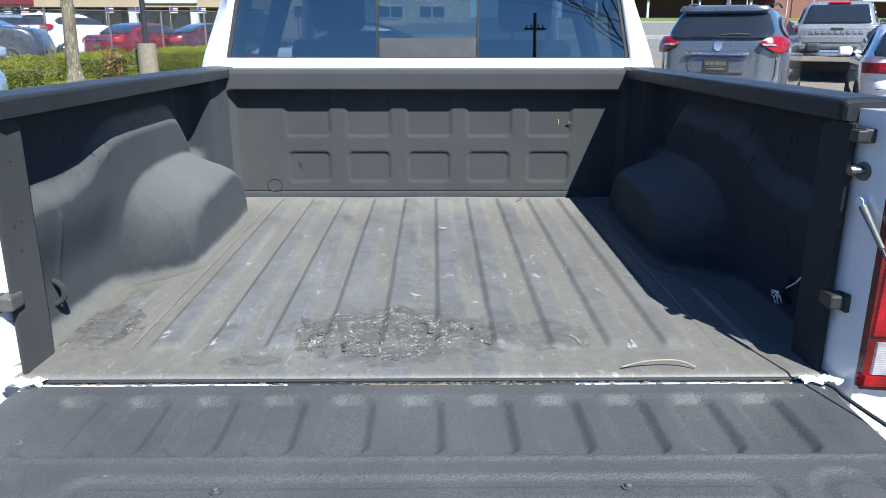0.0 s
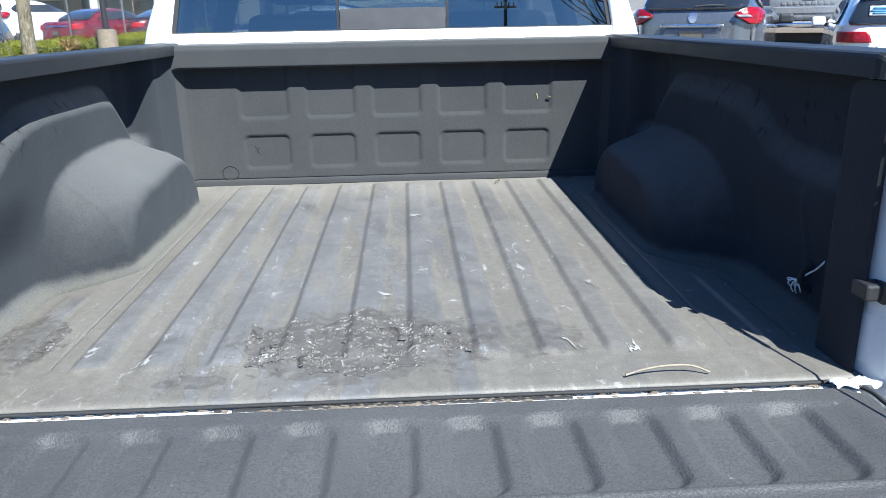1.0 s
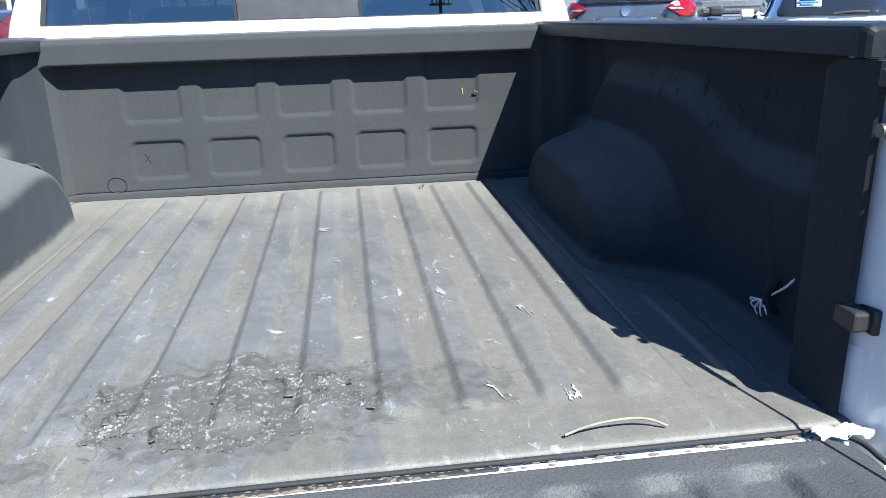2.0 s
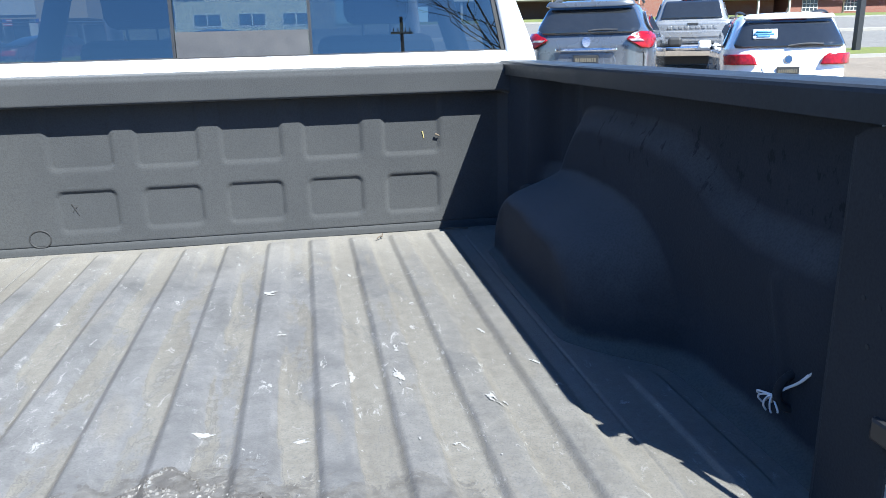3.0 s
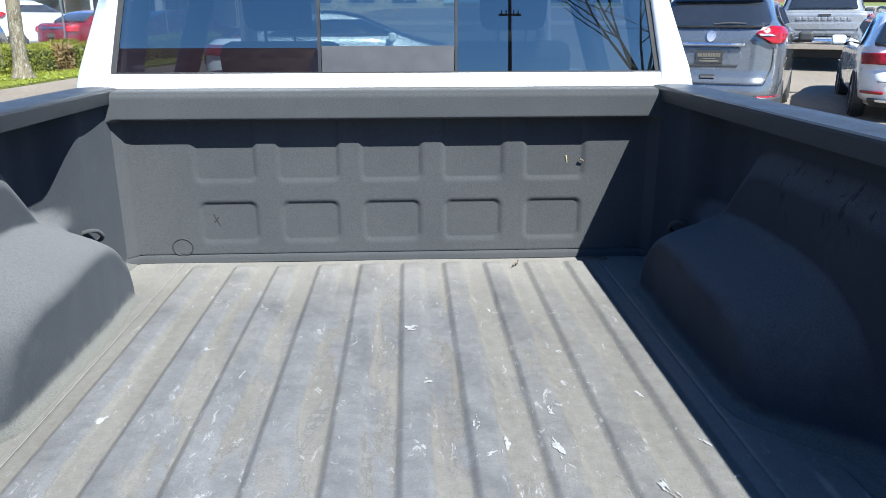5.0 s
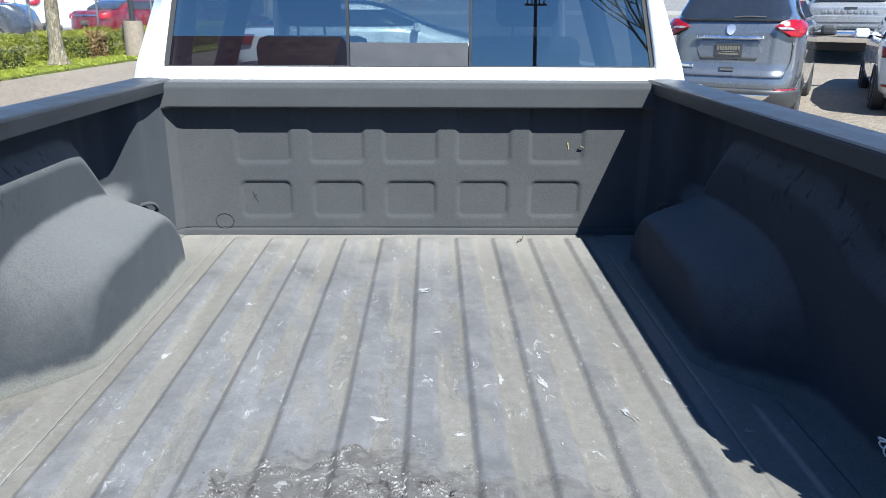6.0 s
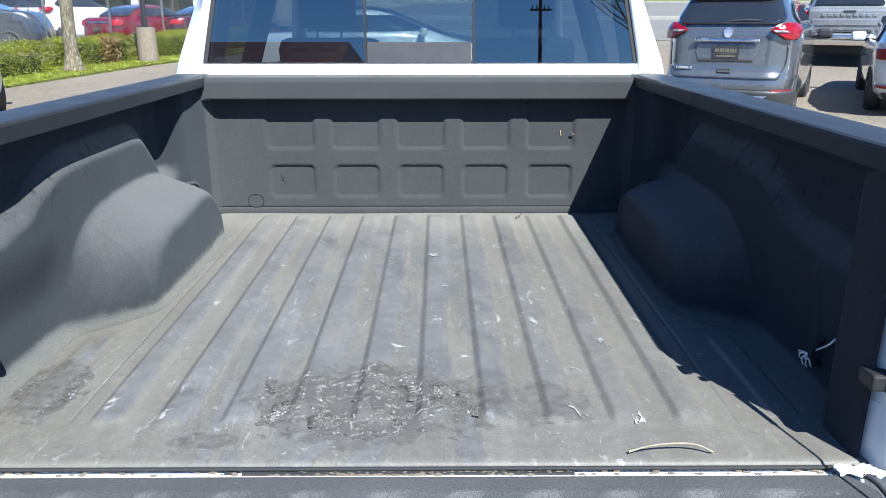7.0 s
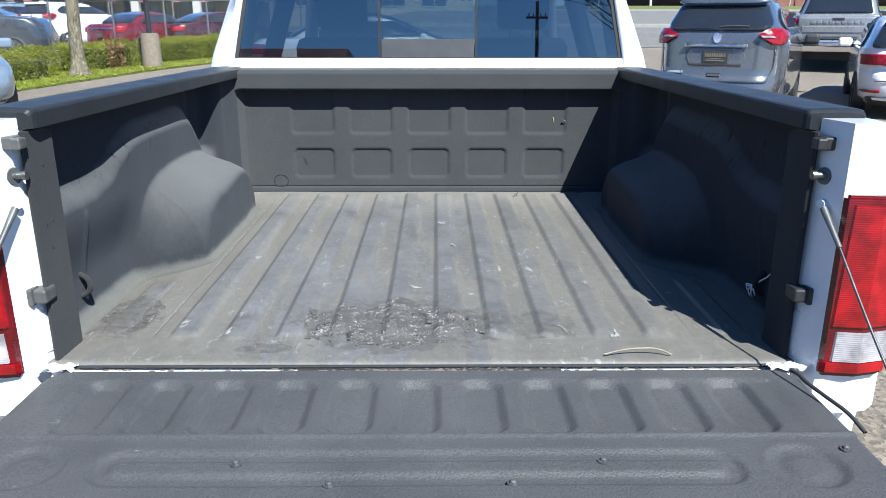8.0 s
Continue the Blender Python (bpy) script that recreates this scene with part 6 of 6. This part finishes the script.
# marks on the front panel
MAT["yellow_bit"] = plain("dry_blossom", (0.279, 0.238, 0.101), 0.8)
for name, p, q, r, mt, lab in (("leaf_fragment", (0.513, 1.6958, 0.318), (0.517, 1.6958, 0.296), 0.0028, "yellow_bit", "tiny dry yellow leaf stuck to the panel"),
                               ("bark_fragment", (0.552, 1.6858, 0.308), (0.566, 1.6858, 0.303), 0.0038, "twig", "tiny dark bark chip stuck to the panel")):
    tagged(part(name, rod(bmesh.new(), p, q, r, r * 0.5, 6), MAT[mt]), lab, "debris")
bm = bmesh.new()
for a, b in (((-0.548, 0.150), (-0.535, 0.120)), ((-0.535, 0.140), (-0.548, 0.124)), ((-0.541, 0.135), (-0.530, 0.112))):
    rod(bm, (a[0] + 0.012, 1.6966, a[1]), (b[0] + 0.012, 1.6966, b[1]), 0.0022, 0.001, 6)
part("scratch", bm, MAT["rubber"], front_panel)
tube("dead_twig", [(0.575, 1.66, 0.006), (0.60, 1.652, 0.009), (0.622, 1.655, 0.006), (0.645, 1.645, 0.007)], 0.0022, MAT["twig"])
tagged(bpy.data.objects["dead_twig"], "thin dark twig in the bed corner", "twig")

twig = tube("dead_twig", [(0.345, 1.590, 0.006), (0.356, 1.598, 0.012), (0.362, 1.607, 0.008), (0.366, 1.622, 0.013)], 0.0020, MAT["twig"])
tagged(twig, "short dark twig lying against the front of the bed floor", "twig")

# black cord trailing over the tailgate corner
cord = tube("black_cord", [(0.758, -0.012, -0.004), (0.775, -0.05, 0.0), (0.775, -0.10, 0.002), (0.785, -0.16, 0.001), (0.80, -0.22, -0.004), (0.812, -0.26, -0.02)], 0.004, MAT["rubber"])
tagged(cord, "thin black cord along the tailgate corner", "cord")


# ---- buildings across the road ----
def brick_material(name, a, b, mortar):
    m, nt, bsdf, co = shell(name)
    t = nt.nodes.new("ShaderNodeTexBrick")
    t.inputs["Scale"].default_value = 1.0
    t.inputs["Brick Width"].default_value, t.inputs["Row Height"].default_value = 0.21, 0.075
    t.inputs["Mortar Size"].default_value = 0.008
    t.inputs["Color1"].default_value, t.inputs["Color2"].default_value, t.inputs["Mortar"].default_value = (*a, 1), (*b, 1), (*mortar, 1)
    mp = nt.nodes.new("ShaderNodeMapping")
    mp.inputs["Rotation"].default_value = (radians(90), 0, 0)
    nt.links.new(co, mp.inputs["Vector"])
    nt.links.new(mp.outputs[0], t.inputs["Vector"])
    n = noise_tex(nt, co, 0.5, 5)
    nt.links.new(mix(nt, ramp(nt, n, [(0.3, 0.0), (0.8, 0.35)]), t.outputs["Color"], tuple(v * 0.6 for v in a)), bsdf.inputs["Base Color"])
    bsdf.inputs["Roughness"].default_value = 0.9
    return m


MAT["brick"] = brick_material("red_brick", (0.172, 0.0608, 0.038), (0.142, 0.0456, 0.0279), (0.167, 0.132, 0.106))
MAT["brown_brick"] = brick_material("brown_brick", (0.0811, 0.0456, 0.0304), (0.0659, 0.0355, 0.0254), (0.101, 0.0811, 0.0659))
MAT["trim_white"] = plain("white_trim", (0.345, 0.34, 0.319), 0.6, vary=0.08, scale=1.5)
MAT["cream"] = plain("cream_wall", (0.304, 0.279, 0.203), 0.8, vary=0.08, scale=0.6)
MAT["tan"] = plain("tan_fascia", (0.254, 0.203, 0.132), 0.8, vary=0.1, scale=0.8)
MAT["dark_win"] = plain("window_glass", (0.03, 0.035, 0.04), 0.08, vary=0.2)
MAT["maroon_roof"] = plain("maroon_metal_roof", (0.05, 0.008, 0.012), 0.5, vary=0.15, scale=2)
MAT["asphalt_roof"] = plain("dark_roof_edge", (0.02, 0.02, 0.022), 0.6)


def window_unit(parent, x, y, z, w, h, cols, rows):
    win = boxed("window", (x, y - 0.03, z), (x + w, y + 0.1, z + h), MAT["dark_win"], parent, 0.0)
    for i in range(cols + 1):
        q = x + w * i / cols
        boxed("mullion", (q - 0.05, y - 0.07, z), (q + 0.05, y - 0.01, z + h), MAT["trim_white"], win, 0.0)
    for j in range(rows + 1):
        q = z + h * j / rows
        boxed("mullion", (x, y - 0.065, q - 0.05), (x + w, y - 0.01, q + 0.05), MAT["trim_white"], win, 0.0)
    return win


def gz(x, y):
    return float(ground_z(np.array(float(x)), np.array(float(y))))


school = tagged(new("brick_building"), "red brick public building with white canopies", "building")
BY = 106.0
b0 = gz(60, BY)
boxed("main_wall", (47, BY, b0 - 1), (61, BY + 16, b0 + 9), MAT["brick"], school, 0.02)
boxed("low_wing", (74, BY + 2, b0 - 1), (150, BY + 14, b0 + 2.7), MAT["brick"], school, 0.02)
boxed("wing_roof", (69, BY + 0.8, b0 + 2.7), (150, BY + 15, b0 + 3.3), MAT["trim_white"], school, 0.02)
boxed("brown_wing", (20, BY + 3, b0 - 1), (47, BY + 14, b0 + 2.6), MAT["brown_brick"], school, 0.02)
boxed("canopy_roof", (18, BY - 2, b0 + 2.6), (46, BY + 13, b0 + 3.7), MAT["trim_white"], school, 0.02)
boxed("upper_band", (26, BY + 5, b0 + 3.7), (47, BY + 13, b0 + 5.2), MAT["tan"], school, 0.02)
for x in (22, 29, 36, 43):
    boxed("canopy_post", (x, BY - 1.6, b0 - 0.5), (x + 0.3, BY - 1.3, b0 + 2.6), MAT["trim_white"], school, 0.0)
tower = boxed("entrance_tower", (61, BY + 1, b0 - 1), (71, BY + 10, b0 + 9), MAT["brick"], school, 0.02)
window_unit(school, 63.5, BY + 1, b0 + 2.9, 5.0, 5.5, 5, 6)
boxed("entrance_canopy", (57.5, BY - 3, b0 + 2.2), (73, BY + 1, b0 + 2.6), MAT["trim_white"], school, 0.0)
for x0, x1 in ((56.0, 63.0), (72.0, 67.0)):
    bm = rod(bmesh.new(), (x0, BY - 2.6, b0 + 2.6), (x1, BY - 2.0, b0 + 9), 0.22, None, 4)
    part("slanted_brace", bm, MAT["trim_white"], school)
for x in (59, 66, 71):
    boxed("canopy_post", (x, BY - 2.8, b0 - 0.5), (x + 0.25, BY - 2.5, b0 + 2.2), MAT["trim_white"], school, 0.0)
for x in (76.5, 83.5, 93, 103):
    window_unit(school, x, BY + 2, b0 + 0.5, 2.6, 1.7, 4, 3)
window_unit(school, 24, BY + 3, b0 + 0.5, 2.2, 1.3, 3, 2)

# trees before and behind that building
MAT["pine_leaf"] = leaf_material("evergreen_leaf", (0.0152, 0.0279, 0.0101), (0.0355, 0.0507, 0.0177))
MAT["redbud"] = leaf_material("redbud_blossom", (0.127, 0.0507, 0.071), (0.183, 0.0913, 0.112))


def far_crown(name, x, y, z, rx, rz, n, size, material, label, seed):
    g = np.random.default_rng(seed)
    t = tagged(new(name), label, "tree")
    c = g.normal(size=(n, 3))
    c /= np.linalg.norm(c, axis=1, keepdims=True)
    c *= g.uniform(0.35, 1.0, (n, 1)) ** 0.5
    blob = 1 + 0.35 * np.sin(c[:, :1] * 5 + seed) * np.sin(c[:, 2:] * 6)
    c = c * blob * np.array([rx, rx, rz]) + np.array([x, y, z])
    leaves("crown", c, size, material, t, g)
    b = gz(x, y)
    bm = rod(bmesh.new(), (x, y, b - 0.2), (x, y, z), 0.16, 0.07, 8)
    for k in range(7):
        a = k * 0.9
        rod(bm, (x, y, b + (z - b) * 0.6), (x + rx * 0.6 * math.cos(a), y + rx * 0.6 * math.sin(a), z + rz * 0.3), 0.06, 0.02, 5)
    part("trunk", bm, MAT["bark"], t)
    return t


for i, (x, h) in enumerate(((76, 7.5), (81, 8.5), (87, 8), (93, 9))):
    far_crown("evergreen_tree", x, BY + 18, b0 + h * 0.62, 3.0, h * 0.5, 900, 0.5, MAT["pine_leaf"], "dark evergreen tree behind the brick wing", 30 + i)
for i, x in enumerate((79, 86.5, 91)):
    far_crown("redbud_tree", x, BY - 4, b0 + 2.6, 2.6, 1.3, 500, 0.14, MAT["redbud"], "small pinkish flowering tree by the brick wing", 50 + i)

# street poles by the road
MAT["pole_wood"] = plain("weathered_wood", (0.132, 0.112, 0.0862), 0.9, vary=0.3, scale=6)


def utility_pole(x, y, h, label, arms=True):
    z = gz(x, y)
    p = tagged(new("utility_pole"), label, "utility pole")
    part("pole", rod(bmesh.new(), (x, y, z - 0.3), (x, y, z + h), 0.13, 0.09, 14), MAT["pole_wood"], p)
    if arms:
        bm = box(bmesh.new(), (x - 0.6, y - 0.06, z + h - 0.9), (x + 0.6, y + 0.06, z + h - 0.80))
        for k in (-0.45, -0.2, 0.2, 0.45):
            rod(bm, (x + k, y, z + h - 0.78), (x + k, y, z + h - 0.6), 0.04, 0.03, 8)
        part("cross_arm", bm, MAT["pole_wood"], p)
    return p


utility_pole(32.6, 97, 11, "wooden utility pole by the far road side", False)
lot_lamp = tagged(new("lot_lamp_pole"), "dark square steel lamp pole by the road", "lamp post")
lx, ly = 20.6, 25.0
part("pole", box(bmesh.new(), (lx - 0.11, ly - 0.11, gz(lx, ly) - 0.2), (lx + 0.11, ly + 0.11, gz(lx, ly) + 8), 0.01), MAT["black"], lot_lamp)
part("lamp_arm", box(bmesh.new(), (lx - 0.9, ly - 0.1, gz(lx, ly) + 7.9), (lx + 0.2, ly + 0.1, gz(lx, ly) + 8.05), 0.01), MAT["black"], lot_lamp)
for x in (42.0, 47.4, 51.0):
    pl = tagged(new("flag_pole"), "thin white pole before the brick building", "pole")
    part("pole", rod(bmesh.new(), (x, BY - 3, b0 - 0.3), (x, BY - 3, b0 + 9), 0.09, 0.06, 10), MAT["trim_white"], pl)

# cream building ahead of the cab
cream = tagged(new("cream_building"), "long cream industrial building with small windows", "building")
CY = 66.0
cz = gz(-8, CY)
boxed("wall", (-34, CY, cz - 2), (3.2, CY + 20, cz + 6.2), MAT["cream"], cream, 0.02)
boxed("roof_edge", (-34.2, CY - 0.3, cz + 6.2), (3.4, CY + 20, cz + 6.6), MAT["trim_white"], cream, 0.02)
for k in range(9):
    window_unit(cream, -30 + k * 3.6, CY, cz + 1.6, 2.2, 1.0, 2, 1)
boxed("wall_sign", (-9.6, CY - 0.15, cz + 3.8), (-7.4, CY, cz + 5.2), MAT["sticker"], cream, 0.01, "white wall sign with unreadable lines")

# tan showroom canopy behind the fence
shop = tagged(new("showroom"), "low tan showroom with flat canopy and white columns", "building")
SY = 52.0
sz = gz(-24, SY)
boxed("fascia", (-48, SY, sz + 2.35), (-13, SY + 10, sz + 4.2), MAT["tan"], shop, 0.02)
boxed("back_wall", (-48, SY + 7, sz - 1), (-13, SY + 10, sz + 2.35), MAT["cream"], shop, 0.02)
for x in np.arange(-46, -13, 4.2):
    boxed("column", (x, SY + 0.2, sz - 0.5), (x + 0.5, SY + 0.7, sz + 2.35), MAT["trim_white"], shop, 0.01)
    boxed("shop_window", (x + 1.0, SY + 6.9, sz + 0.2), (x + 3.8, SY + 7.02, sz + 2.1), MAT["dark_win"], shop, 0.01)
boxed("sign_board", (-19.5, SY - 0.12, sz + 2.6), (-16.0, SY, sz + 3.8), MAT["trim_white"], shop, 0.01)
boxed("sign_board", (-30.5, SY - 0.12, sz + 2.5), (-27.0, SY, sz + 3.7), RED, shop, 0.01)
# small flags on the parked cars
MAT["flag_red"] = plain("flag_red", (0.254, 0.0152, 0.0254), 0.8, vary=0.15, scale=8)
MAT["flag_white"] = plain("flag_white", (0.4875, 0.4875, 0.4875), 0.8)
MAT["flag_blue"] = plain("flag_blue", (0.0195, 0.0325, 0.1625), 0.8)
for fx, fy in ((-20.6, 38.0), (-16.4, 38.0), (-14.9, 38.0), (-13.2, 38.0), (-11.8, 38.0)):
    fz = gz(fx, fy)
    fg = tagged(new("small_flag"), "small striped red white and blue flag on a stick", "flag", "small flags")
    part("stick", rod(bmesh.new(), (fx, fy, fz), (fx, fy, fz + 2.2), 0.012, None, 8), MAT["trim_white"], fg)
    for k in range(7):
        boxed("stripe", (fx + 0.01, fy - 0.006, fz + 1.85 + k * 0.042), (fx + 0.40, fy + 0.006, fz + 1.85 + (k + 1) * 0.042 - 0.002), MAT["flag_red" if k % 2 == 0 else "flag_white"], fg, 0.0)
    boxed("canton", (fx + 0.008, fy - 0.009, fz + 1.995), (fx + 0.17, fy + 0.009, fz + 2.144), MAT["flag_blue"], fg, 0.0)

# ---- what stands behind the camera, mirrored in the cab window ----
dealer = tagged(new("dealer_office"), "low office with a dark maroon roof edge", "building")
oz = gz(-9, -24)
boxed("wall", (-30, -34, oz - 0.5), (-4.5, -24, oz + 3.6), MAT["brown_brick"], dealer, 0.02)
bm = prism(bmesh.new(), [(-23.2, oz + 3.4), (-23.6, oz + 4.5), (-26.5, oz + 6.0), (-34.5, oz + 6.0), (-34.5, oz + 3.4)], "x", -31, -3.6)
part("roof", bm, MAT["maroon_roof"], dealer)
boxed("roof_edge", (-31.1, -23.3, oz + 3.3), (-3.5, -23.1, oz + 3.7), MAT["asphalt_roof"], dealer, 0.01)
utility_pole(5.6, -37, 10.2, "wooden utility pole with a short cross arm")
tree((6.9, -17.5), 8.0, 0.10, 17, 4, "bare spreading tree at the lot edge")
